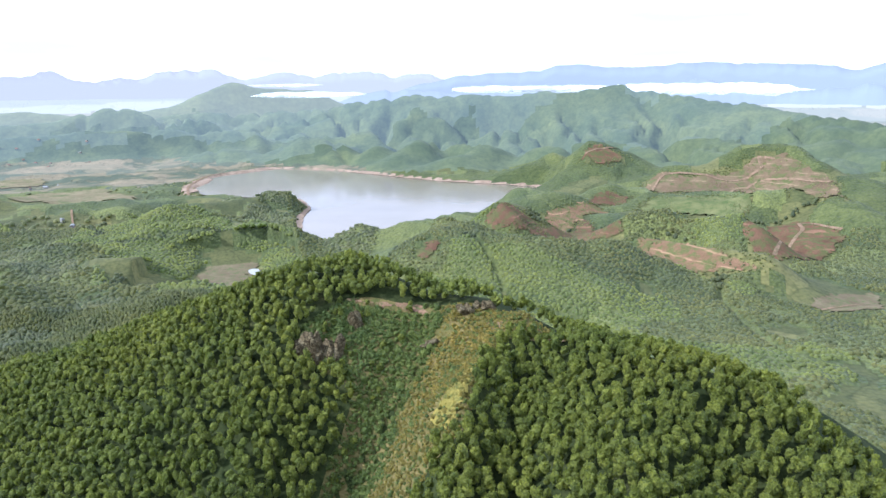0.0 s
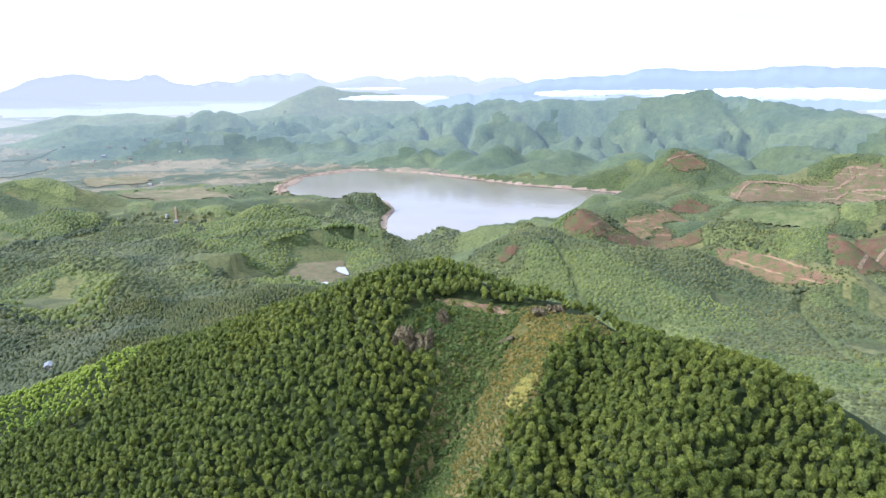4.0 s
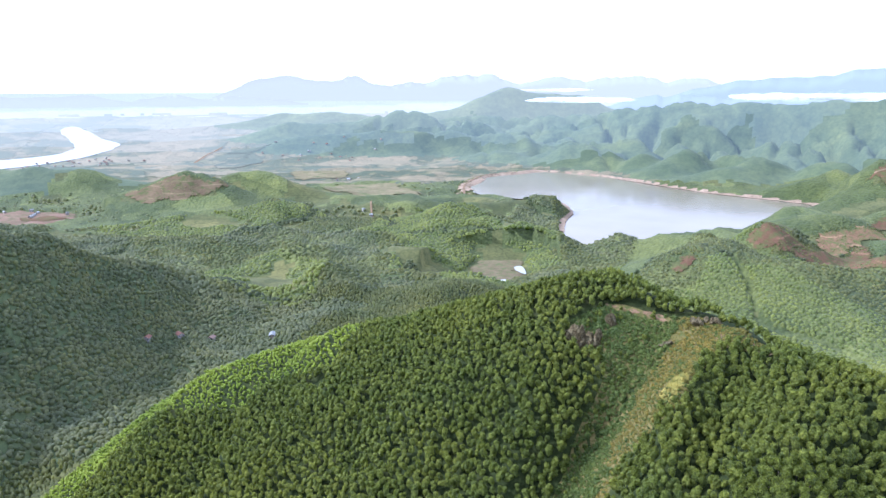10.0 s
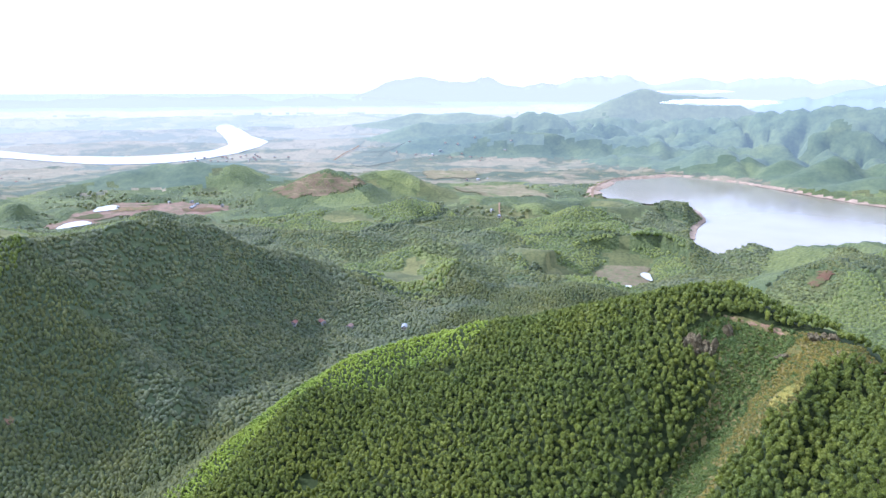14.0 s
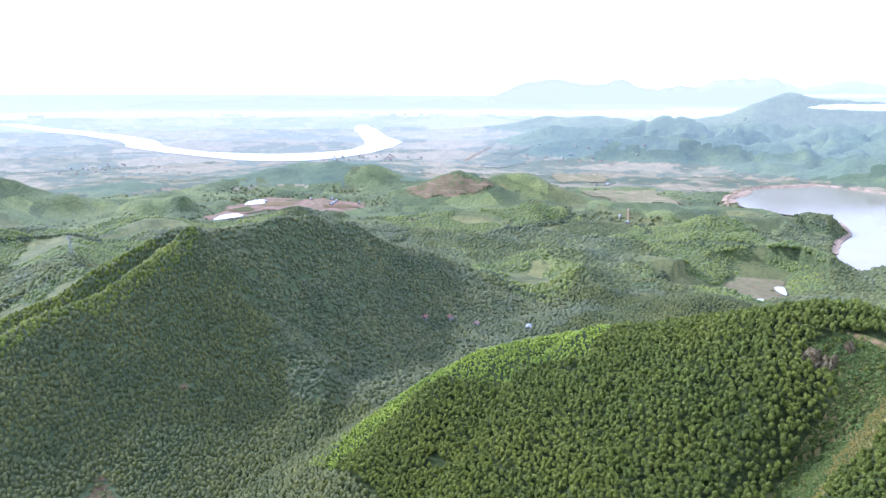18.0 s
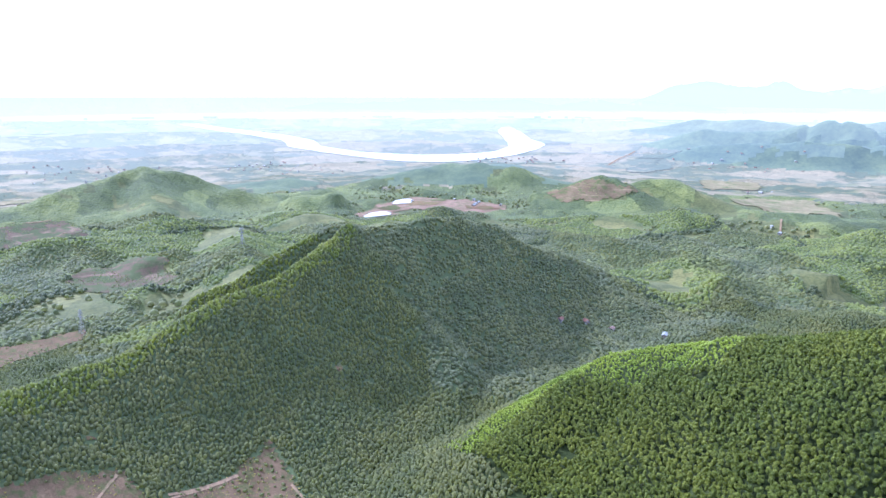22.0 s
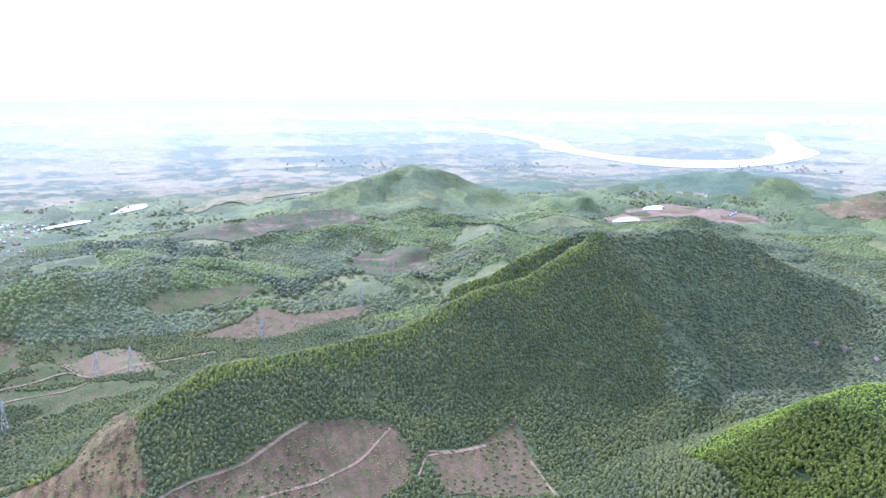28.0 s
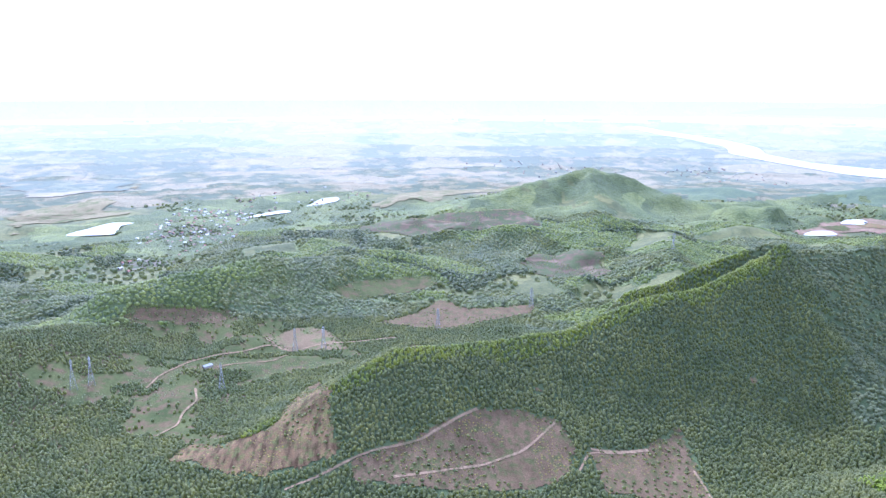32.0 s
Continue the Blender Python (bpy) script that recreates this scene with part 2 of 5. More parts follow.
fl = Mat("forest_floor", 0.95, spec=0.1)
fl.paint(fl.mix(0.7, fl.ramp(fl.noise(0.05, 5), (0.3, (0.084, 0.106, 0.052)), (0.55, (0.104, 0.126, 0.060)), (0.75, (0.135, 0.135, 0.070))), fl.ramp(fl.noise(0.9, 4), (0.3, (0.5, 0.55, 0.5)), (0.7, (1.3, 1.3, 1.2))), 'MULTIPLY'))
fl.bump(fl.noise(0.8, 5), 0.8, 0.6)
M_floor = fl.m
# dark brown floor, with the shade between near crowns painted into it
fl = Mat("forest_floor_with_shade", 0.95, spec=0.1)
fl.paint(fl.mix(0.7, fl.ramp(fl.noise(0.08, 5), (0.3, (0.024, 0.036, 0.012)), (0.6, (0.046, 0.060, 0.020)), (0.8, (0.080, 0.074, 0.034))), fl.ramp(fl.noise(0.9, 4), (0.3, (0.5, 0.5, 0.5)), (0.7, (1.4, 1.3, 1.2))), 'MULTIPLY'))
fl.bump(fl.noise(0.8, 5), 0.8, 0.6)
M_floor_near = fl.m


def leaf_material(name, dark, light, through=0.3, sheen=0.08, fleck=0.65):
    m = Mat(name, 0.6, spec=0.25, sheen=sheen)
    tint = m.ramp(m.island(), (0.0, dark), (0.5, tuple((a + b) / 2 for a, b in zip(dark, light))), (1.0, light))
    tint = m.mix(0.7, tint, m.ramp(m.noise(0.02, 4), (0.35, (0.72, 0.80, 0.8)), (0.65, (1.2, 1.12, 0.95))), 'MULTIPLY')
    tint = m.mix(fleck, tint, m.ramp(m.noise(2.0, 5, 0.65), (0.32, (0.36, 0.42, 0.36)), (0.68, (1.62, 1.55, 1.4))), 'MULTIPLY')
    m.paint(tint)
    m.bump(m.noise(2.2, 4), fleck * 1.3, 0.5)
    back = m.n.new("ShaderNodeBsdfTranslucent")
    m.l.new(m.mix(1.0, tint, (1.5, 1.5, 0.7), 'MULTIPLY'), back.inputs[0])
    x = m.n.new("ShaderNodeMixShader")
    x.inputs[0].default_value = through
    m.l.new(m.b.outputs[0], x.inputs[1])
    m.l.new(back.outputs[0], x.inputs[2])
    m.l.new(x.outputs[0], m.n["Material Output"].inputs["Surface"])
    return m.m


M_leaf = leaf_material("acacia_leaves", (0.098, 0.128, 0.020), (0.248, 0.278, 0.044), 0.45, fleck=0.8)
M_leaf_young = leaf_material("young_acacia_leaves", (0.255, 0.325, 0.034), (0.350, 0.425, 0.056), 0.4)
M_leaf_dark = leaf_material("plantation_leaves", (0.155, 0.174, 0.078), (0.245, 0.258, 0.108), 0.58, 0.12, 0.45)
# lighter copy of the plantation leaves, for sunlight painted along the ridge
M_leaf_ridge = leaf_material("ridge_leaves_painted_sun", (0.198, 0.228, 0.050), (0.290, 0.315, 0.070), 0.6, 0.12, 0.35)
M_leaf_block = leaf_material("young_plantation_leaves", (0.205, 0.240, 0.082), (0.300, 0.335, 0.112), 0.58, 0.15, 0.3)
M_leaf_creek = leaf_material("creek_side_leaves", (0.080, 0.102, 0.050), (0.135, 0.158, 0.075), 0.45, 0.1, 0.4)
M_leaf_mixed = leaf_material("mixed_wood_leaves", (0.160, 0.180, 0.098), (0.250, 0.265, 0.138), 0.55, 0.15, 0.3)
M_shrub = leaf_material("shrub_leaves", (0.075, 0.115, 0.022), (0.150, 0.190, 0.040), 0.3)
M_scrub_dry = leaf_material("dry_shrub_leaves", (0.165, 0.150, 0.030), (0.300, 0.240, 0.052), 0.35)
M_grass = leaf_material("dry_grass", (0.215, 0.185, 0.042), (0.360, 0.290, 0.080), 0.35)
M_slope = earth_material("grassy_slope", (0.120, 0.110, 0.034), (0.230, 0.180, 0.070), (0.09, 0.10, 0.03), 0.12)
M_straw = earth_material("straw_grass_slope", (0.195, 0.170, 0.036), (0.320, 0.262, 0.065), (0.12, 0.13, 0.035), 0.2)
M_crest = earth_material("crest_soil", (0.20, 0.12, 0.07), (0.33, 0.21, 0.13), (0.13, 0.13, 0.05), 0.15)
rm = Mat("weathered_rock", 0.9, spec=0.2)
stain = rm.mix(0.8, rm.ramp(rm.noise(0.35, 6, 0.65), (0.3, (0.105, 0.072, 0.036)), (0.52, (0.195, 0.155, 0.082)), (0.78, (0.36, 0.33, 0.215))), rm.ramp(rm.noise(2.5, 5), (0.3, (0.5, 0.5, 0.5)), (0.7, (1.25, 1.25, 1.2))), 'MULTIPLY')
crack = rm.ramp(rm.cells(0.9, "Distance", None, 'DISTANCE_TO_EDGE'), (0.0, (0.25, 0.24, 0.22)), (0.09, (1, 1, 1)))
rm.paint(rm.mix(0.9, stain, crack, 'MULTIPLY'))
rm.bump(rm.math('ADD', rm.noise(1.2, 6, 0.7), crack), 1.0, 0.6)
M_rock = rm.m
bk = Mat("grey_bark", 0.9, spec=0.2)
bk.paint(bk.ramp(bk.noise(3.0, 5), (0.3, (0.10, 0.08, 0.06)), (0.7, (0.24, 0.20, 0.16))))
bk.bump(bk.noise(9.0, 4), 0.6, 0.05)
M_bark = bk.m
st = Mat("galvanised_steel", 0.6, metal=0.2, spec=0.4)
st.paint(st.ramp(st.noise(0.6, 4), (0.3, (0.26, 0.26, 0.26)), (0.7, (0.38, 0.38, 0.37))))
M_steel = st.m


def plain_material(name, dark, light, rough=0.8, scale=0.7):
    m = Mat(name, rough, spec=0.3)
    m.paint(m.ramp(m.noise(scale, 5, 0.6), (0.3, dark), (0.7, light)))
    m.bump(m.noise(scale * 6, 3), 0.25, 0.05)
    return m.m


M_wall = [plain_material("white_plaster", (0.27, 0.26, 0.24), (0.40, 0.39, 0.36)), plain_material("cream_plaster", (0.28, 0.25, 0.20), (0.40, 0.36, 0.29))]
M_roof = [plain_material("red_tile_roof", (0.17, 0.075, 0.052), (0.27, 0.13, 0.09)), plain_material("grey_sheet_roof", (0.24, 0.25, 0.26), (0.28, 0.285, 0.29), 0.6),
          plain_material("white_sheet_roof", (0.28, 0.285, 0.29), (0.40, 0.405, 0.41), 0.6), plain_material("brown_tile_roof", (0.20, 0.13, 0.10), (0.30, 0.20, 0.16))]
M_glass = plain_material("dark_window", (0.02, 0.025, 0.03), (0.05, 0.06, 0.07), 0.1)
# distant fields, their haze painted as a pale glow
M_field_far = plain_land_material("far_stubble_haze_glow", 0.004, ((0.22, 0.24, 0.25), 0.4))
mm = Mat("mist_self_glow", 1.0, (0.9, 0.93, 0.95), spec=0.0)
# the mist's brightness comes partly from this added glow, not from the sun
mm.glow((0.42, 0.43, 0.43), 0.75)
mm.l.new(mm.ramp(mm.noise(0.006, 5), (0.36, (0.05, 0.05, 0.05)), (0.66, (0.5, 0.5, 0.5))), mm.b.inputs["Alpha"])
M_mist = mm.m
# haze before the ranges is painted as a pale glow of their own
ranges = Mat("mountains_haze_glow", 1.0, (0.10, 0.13, 0.16), spec=0.0)
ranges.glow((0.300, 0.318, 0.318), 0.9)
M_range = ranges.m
# the furthest ranges glow paler still, for thicker painted haze
ranges = Mat("pale_mountains_haze_glow", 1.0, (0.08, 0.10, 0.11), spec=0.0)
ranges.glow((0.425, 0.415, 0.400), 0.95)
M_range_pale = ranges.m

# ---- the lie of the land ----
CENTRE = np.array([60.0, -120.0, 325.0])
NEAR_RING, DEPTH = 3200.0, 1400.0


def warp(p):
    """Draws what lies beyond three kilometres nearer, along its line of sight."""
    p = np.asarray(p, float)
    off = p - CENTRE
    r = np.hypot(off[..., 0], off[..., 1])
    far = np.where(r > NEAR_RING, NEAR_RING + DEPTH * (1 - np.exp(-np.maximum(r - NEAR_RING, 0) / 3200.0)), r)
    return CENTRE + off * (far / np.maximum(r, 1e-6))[..., None]


def lattice(ix, iy, seed):
    h = np.sin(ix * 127.1 + iy * 311.7 + seed * 74.7) * 43758.5453
    return h - np.floor(h)


def value_noise(x, y, seed=0):
    ix, iy = np.floor(x), np.floor(y)
    fx, fy = x - ix, y - iy
    fx, fy = fx * fx * (3 - 2 * fx), fy * fy * (3 - 2 * fy)
    a, b = lattice(ix, iy, seed), lattice(ix + 1, iy, seed)
    c, d = lattice(ix, iy + 1, seed), lattice(ix + 1, iy + 1, seed)
    return (a + (b - a) * fx) * (1 - fy) + (c + (d - c) * fx) * fy


def fbm(x, y, size, octaves=4, seed=0):
    total, gain, norm = 0.0, 1.0, 0.0
    for n in range(octaves):
        k = 2.0 ** n / size
        total = total + gain * (value_noise(x * k + 17.3 * n, y * k - 9.1 * n, seed + n) * 2 - 1)
        norm += gain
        gain *= 0.5
    return total / norm


def ridge_height(x, y, nodes, reach, power=1.5, floor=10.0):
    """The height of a hill along a crest line: nodes of x, y, z; reach: how far its flanks run out."""
    best_d, best_z = np.full(x.shape, 1e9), np.zeros(x.shape)
    if len(nodes) == 1:
        nodes = [nodes[0], (nodes[0][0] + 1, nodes[0][1], nodes[0][2])]
    for (ax, ay, az), (bx, by, bz) in zip(nodes[:-1], nodes[1:]):
        dx, dy = bx - ax, by - ay
        s = np.clip(((x - ax) * dx + (y - ay) * dy) / (dx * dx + dy * dy), 0, 1)
        d = np.hypot(x - ax - s * dx, y - ay - s * dy)
        nearer = d < best_d
        best_d = np.where(nearer, d, best_d)
        best_z = np.where(nearer, az + s * (bz - az), best_z)
    return (best_z - floor) * np.exp(-(best_d / reach) ** power)


def inside(x, y, poly):
    hit = np.zeros(np.shape(x), bool)
    for (ax, ay), (bx, by) in zip(poly, poly[1:] + poly[:1]):
        with np.errstate(divide="ignore", invalid="ignore"):
            hit ^= ((ay > y) != (by > y)) & (x < (bx - ax) * (y - ay) / (by - ay) + ax)
    return hit


def edge_distance(x, y, poly):
    best = np.full(np.shape(x), 1e9)
    for (ax, ay), (bx, by) in zip(poly, poly[1:] + poly[:1]):
        dx, dy = bx - ax, by - ay
        s = np.clip(((x - ax) * dx + (y - ay) * dy) / (dx * dx + dy * dy), 0, 1)
        best = np.minimum(best, np.hypot(x - ax - s * dx, y - ay - s * dy))
    return best


LAKE = [(-708, 1984), (-742, 2264), (-664, 2370), (-598, 2486), (-370, 2400), (-168, 2214), (5, 2079), (162, 2008), (236, 1968), (249, 1856), (184, 1760), (109, 1674), (65, 1549), (38, 1466),
        (-42, 1406), (-85, 1372), (-116, 1350), (-152, 1287), (-180, 1192), (-195, 1167), (-223, 1207), (-261, 1290), (-295, 1373), (-319, 1500), (-319, 1611), (-368, 1740), (-427, 1819), (-471, 1792), (-501, 1774), (-574, 1826), (-626, 1809)]
LAKE_LEVEL = 18.0
RIVER = [(-6481, 2202), (-5875, 2215), (-5005, 2189), (-4384, 2088), (-3945, 1885), (-3405, 1869), (-3035, 2018), (-2968, 2247), (-2997, 2503), (-3213, 2804), (-3636, 3166), (-4456, 3800), (-4998, 4300), (-5100, 4495), (-4451, 4031),
         (-3739, 3474), (-3219, 3110), (-3011, 2863), (-2773, 2461), (-2664, 2138), (-2672, 1880), (-2827, 1747), (-3127, 1703), (-3601, 1700), (-4014, 1721), (-4505, 1919), (-5321, 1989), (-5835, 1964), (-7400, 2080), (-7400, 2300)]
MUDFLAT = [(-365, 897), (-389, 1103), (-312, 1129), (-273, 1016), (-289, 974), (-316, 913)]
SITE = [(-1579, 758), (-1735, 966), (-1782, 1103), (-1657, 1186), (-1492, 1236), (-1413, 1175), (-1407, 1066), (-1478, 1025), (-1586, 966), (-1521, 847)]
VILLAGE = [(-1229, -781), (-1611, -868), (-2029, -862), (-1968, -650), (-1597, -622), (-1268, -686)]

LONG_RIDGE = [(1700, 2000, 120), (1325, 2237, 164), (1175, 2542, 199), (962, 2842, 256), (830, 3000, 262), (699, 3123, 286), (480, 3200, 268), (262, 3290, 258), (0, 3390, 264), (-216, 3493, 272),
              (-428, 3574, 229), (-679, 3739, 209), (-1113, 3842, 180), (-1501, 3922, 150)]

# Crest lines: nodes, reach of the flanks, and how sharp the crest is (1.5: rounded).
HILLS = [
    # the near hill, its spur and its left shoulder
    ([(118, 95, 188), (95, 148, 187), (81, 183, 198), (69, 189, 202), (45, 214, 200), (18, 233, 201), (5, 251, 205), (-19, 261, 205), (-41, 273, 211), (-58, 270, 209), (-88, 274, 198),
      (-122, 283, 185), (-172, 289, 167), (-218, 299, 156), (-245, 309, 140), (-319, 276, 114), (-415, 266, 40)], 165),
    ([(44, 213, 194), (43, 177, 195), (41, 140, 192), (38, 105, 176), (30, 50, 140), (20, -30, 90)], 118),
    ([(21, 233, 202), (6, 194, 197), (5, 165, 185), (2, 130, 172), (-8, 90, 140)], 79),
    # the second, darker hill
    ([(-450, -400, 45), (-468, -340, 70), (-483, -300, 89), (-511, -237, 116), (-551, -120, 110), (-574, -51, 111), (-594, 46, 141), (-618, 142, 158), (-652, 230, 178), (-658, 312, 168),
      (-671, 404, 172), (-684, 478, 150), (-668, 565, 108), (-625, 680, 56), (-590, 800, 26)], 100, 1.4), ([(-671, 43, 128), (-697, 91, 129), (-708, 147, 147), (-708, 195, 163), (-699, 234, 173)], 60, 1.35),
    ([(-644, 221, 184), (-576, 218, 130), (-523, 242, 90), (-477, 257, 67), (-461, 272, 45)], 85, 1.5),
    # the hill behind it, with a knob in front and a lower one beyond
    ([(-1729, -90, 52), (-1830, 15, 70), (-1918, 162, 94), (-1979, 259, 116), (-2007, 354, 135), (-2010, 481, 102), (-1987, 547, 67), (-1946, 626, 30)], 150, 1.2),
    ([(-2007, 354, 135), (-1829, 321, 90), (-1691, 296, 55)], 110, 1.3),
    ([(-1498, 118, 9), (-1545, 184, 34), (-1552, 271, 63), (-1518, 346, 39), (-1456, 425, 21)], 85, 1.3),
    ([(-2211, 692, 29), (-2159, 861, 44), (-2060, 1008, 15)], 150),
    ([(-1480, 400, 36), (-1100, 262, 70), (-960, 230, 55)], 80),
    # hills towards the village
    ([(-1192, -250, 44), (-1006, -448, 84), (-964, -503, 82), (-913, -574, 80), (-849, -633, 76)], 85), ([(-1195, -237, 50), (-1192, -323, 57), (-1386, -408, 42), (-1317, -527, 46)], 80),
    ([(-748, -666, 60), (-640, -720, 80), (-560, -800, 90)], 110),
    # between the plain and the river
    ([(-1439, 1195, 20), (-1374, 1263, 58), (-1300, 1319, 93), (-1236, 1374, 110), (-1188, 1401, 96)], 100),
    ([(-1244, 1471, 80), (-1201, 1517, 92), (-1145, 1545, 88), (-1047, 1562, 61), (-907, 1553, 31), (-801, 1552, 15)], 95),
    ([(-2013, 1190, 50), (-1990, 1394, 79), (-1875, 1456, 93), (-1746, 1525, 76), (-1657, 1546, 44)], 130),
    ([(-2146, 1805, 40), (-2227, 1548, 38)], 170),
    ([(-1130, 1240, 30), (-900, 1330, 28)], 110),
    # rounded knolls between the second hill and the lake
    ([(-395, 1578, 56), (-357, 1587, 52)], 62), ([(-367, 1158, 54), (-318, 1172, 52)], 66), ([(-487, 1181, 54), (-426, 1203, 52)], 70), ([(-634, 899, 52), (-601, 919, 48)], 75), ([(-811, 889, 52), (-770, 920, 46)], 75), ([(-482, 963, 50), (-439, 981, 47)], 62), ([(-796, 991, 54), (-742, 1027, 48)], 80), ([(-595, 1031, 50), (-548, 1054, 46)], 70),
    # round the lake
    ([(-377, 1606, 46), (-465, 1479, 56), (-551, 1395, 54)], 75), ([(-348, 1270, 42), (-430, 1300, 44)], 62), ([(-255, 1122, 53)], 62), ([(-342, 1180, 40)], 60),
    ([(-143, 1141, 54)], 70), ([(-71, 1148, 58), (0, 1080, 70)], 75), ([(84, 1148, 92), (110, 1190, 80)], 70), ([(18, 1000, 84), (-13, 900, 88), (103, 864, 84), (200, 900, 74)], 105),
    ([(181, 1408, 39), (282, 1473, 48), (348, 1541, 66), (405, 1548, 54)], 90),
    ([(247, 1934, 68), (302, 1906, 96), (363, 1885, 142), (454, 1866, 117), (518, 1828, 77)], 140),
    ([(466, 1687, 69), (498, 1667, 94), (575, 1664, 98), (655, 1677, 122), (711, 1675, 142), (752, 1635, 137), (787, 1574, 113), (818, 1490, 93), (846, 1417, 80)], 130, 1.3),
    ([(417, 1503, 52), (536, 1507, 59), (618, 1476, 63)], 140),
    ([(534, 1273, 76), (599, 1265, 90), (643, 1198, 89), (658, 1121, 74)], 85),
    ([(284, 1145, 65), (356, 1146, 73), (421, 1102, 75), (437, 1031, 66)], 65),
    ([(269, 1015, 54), (341, 940, 56), (397, 896, 59)], 55),
    ([(240, 2060, 70), (296, 2079, 104)], 100), ([(118, 2397, 104), (20, 2300, 70)], 130), ([(-109, 2498, 108), (-160, 2420, 70)], 120), ([(855, 1469, 68), (960, 1500, 80)], 120),
    ([(-250, 2560, 84)], 110), ([(-420, 2640, 78), (-520, 2700, 70)], 120),
    # the long ridge, and the hills on its left
    (LONG_RIDGE, 350, 1.15),
    ([(-2382, 3580, 125), (-2209, 3572, 130), (-1947, 3608, 142), (-1706, 3618, 203), (-1468, 3613, 180), (-1264, 3584, 154)], 260),
    ([(-1912, 2931, 101), (-1691, 2950, 114), (-1462, 2958, 130), (-1185, 3080, 142), (-897, 3072, 119), (-585, 2942, 106)], 190),
    ([(-896, 2758, 68), (-671, 2718, 61), (-458, 2864, 127), (-213, 2842, 109)], 140),
    ([(-537, 2697, 116), (-407, 2669, 105)], 110),
    ([(-54, 2599, 99), (84, 2499, 97), (196, 2442, 66)], 110),
    ([(278, 2334, 97), (333, 2276, 92)], 100),
    ([(-1437, 4998, 318), (-1785, 4671, 190), (-2200, 4500, 110)], 420), ([(-1437, 4998, 318), (-1000, 5200, 260)], 420), ([(-2600, 4700, 150), (-3300, 4900, 120)], 400),
]


def ground_height(x, y):
    x, y = np.asarray(x, float), np.asarray(y, float)
    r = np.hypot(x - CENTRE[0], y - CENTRE[1])
    plain = 8 + 22 * np.exp(-(r / 1100.0) ** 2) + 10 * np.exp(-(((x - 350) / 700) ** 2 + ((y - 1300) / 900) ** 2))
    total = np.zeros(x.shape)
    wx = x + 14 * fbm(x, y, 90, 3, 5)
    wy = y + 14 * fbm(x, y, 90, 3, 9)
    k = np.clip((r - 150) / 400, 0, 1)
    wx, wy = x + (wx - x) * k, y + (wy - y) * k
    for n, (nodes, reach, *power) in enumerate(HILLS):
        h = np.maximum(ridge_height(wx, wy, nodes, reach, *power, floor=plain if n < 6 else 10.0), 0)
        blend = np.maximum(14.0 - np.abs(total - h), 0) / 14.0
        total = np.maximum(total, h) + blend * blend * 3.0 * np.minimum(np.minimum(total, h) / 30, 1)
    hills = total
    # small mounds in the valleys, flat ground in the plains
    mounds = np.maximum(fbm(x, y, 190, 3, 21) + 0.08, 0) * 60
    flat = np.exp(-(((x + 1300) / 700) ** 2 + ((y - 2250) / 600) ** 2) * 1.2) + np.exp(-(((x + 1750) / 600) ** 2 + ((y + 750) / 480) ** 2) * 1.2)
    flat = flat + np.exp(-(((x + 260) / 240) ** 2 + ((y - 1230) / 190) ** 2))
    open_land = np.clip((r - 620) / 300, 0, 1) * np.clip(1 - 1.3 * flat, 0, 1) * np.clip((2900 - r) / 800, 0, 1) * np.where(x < -2300, 0, 1)
    hills = (hills ** 3 + (mounds * open_land) ** 3) ** (1 / 3)
    rough = fbm(x, y, 260, 4, 31) * np.clip(hills / 90, 0, 1) * 0.16 + (np.abs(fbm(x, y, 110, 3, 37)) - 0.2) * np.clip(hills / 60, 0, 1) * np.clip((r - 950) / 200, 0, 1) * np.clip((2400 - r) / 300, 0, 1) * 0.22
    z = plain + hills * (1 + rough * np.clip((r - 500) / 400, 0.0, 1)) + fbm(x, y, 35, 3, 51) * 1.2 * np.clip(hills / 30, 0, 1)
    # the gully in the near hill, ravines in the second
    s = np.clip((y - 150) / 95.0, 0, 1)
    z = z - 13 * np.exp(-((x + 36 - 26 * s * s) / 13.0) ** 2) * np.exp(-((y - 196) / 42.0) ** 2)
    side = np.exp(-(((x + 590) / 130) ** 2 + ((y - 420) / 190) ** 2))
    z = z - 15 * side * np.sin((0.8 * y + 0.55 * x) / 34.0 + 1.2 * fbm(x, y, 120, 2, 71)) ** 2 + 6 * side
    # ravines that run down the flanks of the long ridge
    share = np.clip(ridge_height(wx, wy, LONG_RIDGE, 350, 1.15) / 215, 0, 1)
    along, down = 0.93 * x + 0.36 * y, 0.93 * y - 0.36 * x
    bent = along + 60 * fbm(x, y, 400, 2, 45)
    cut = 1 - np.minimum(np.abs(fbm(bent, down * 0.35, 210, 2, 43)) * 4.5, 1) + 0.5 * (1 - np.minimum(np.abs(fbm(bent, down * 0.5, 85, 2, 47)) * 4.5, 1))
    z = z - cut * 92 * np.sin(np.pi * np.clip(share, 0, 0.93)) * np.clip((r - 2150) / 500, 0, 1) * np.clip((4300 - r) / 400, 0, 1)
    # plains, lake, river bed
    far_plain = np.clip((r - 2400) / 900, 0, 1)
    z = z - plain * far_plain * 0.8
    d = np.where(inside(x, y, LAKE), -1, 1) * edge_distance(x, y, LAKE)
    z = np.where(d < 60, np.minimum(z, LAKE_LEVEL + np.clip(d, -20, 60) * 0.16 + np.maximum(d, 0) ** 2 * 0.02), z)
    z = np.where((d >= 0) & (d < 40), np.maximum(z, LAKE_LEVEL + np.minimum(d, 6) * 0.25), z)
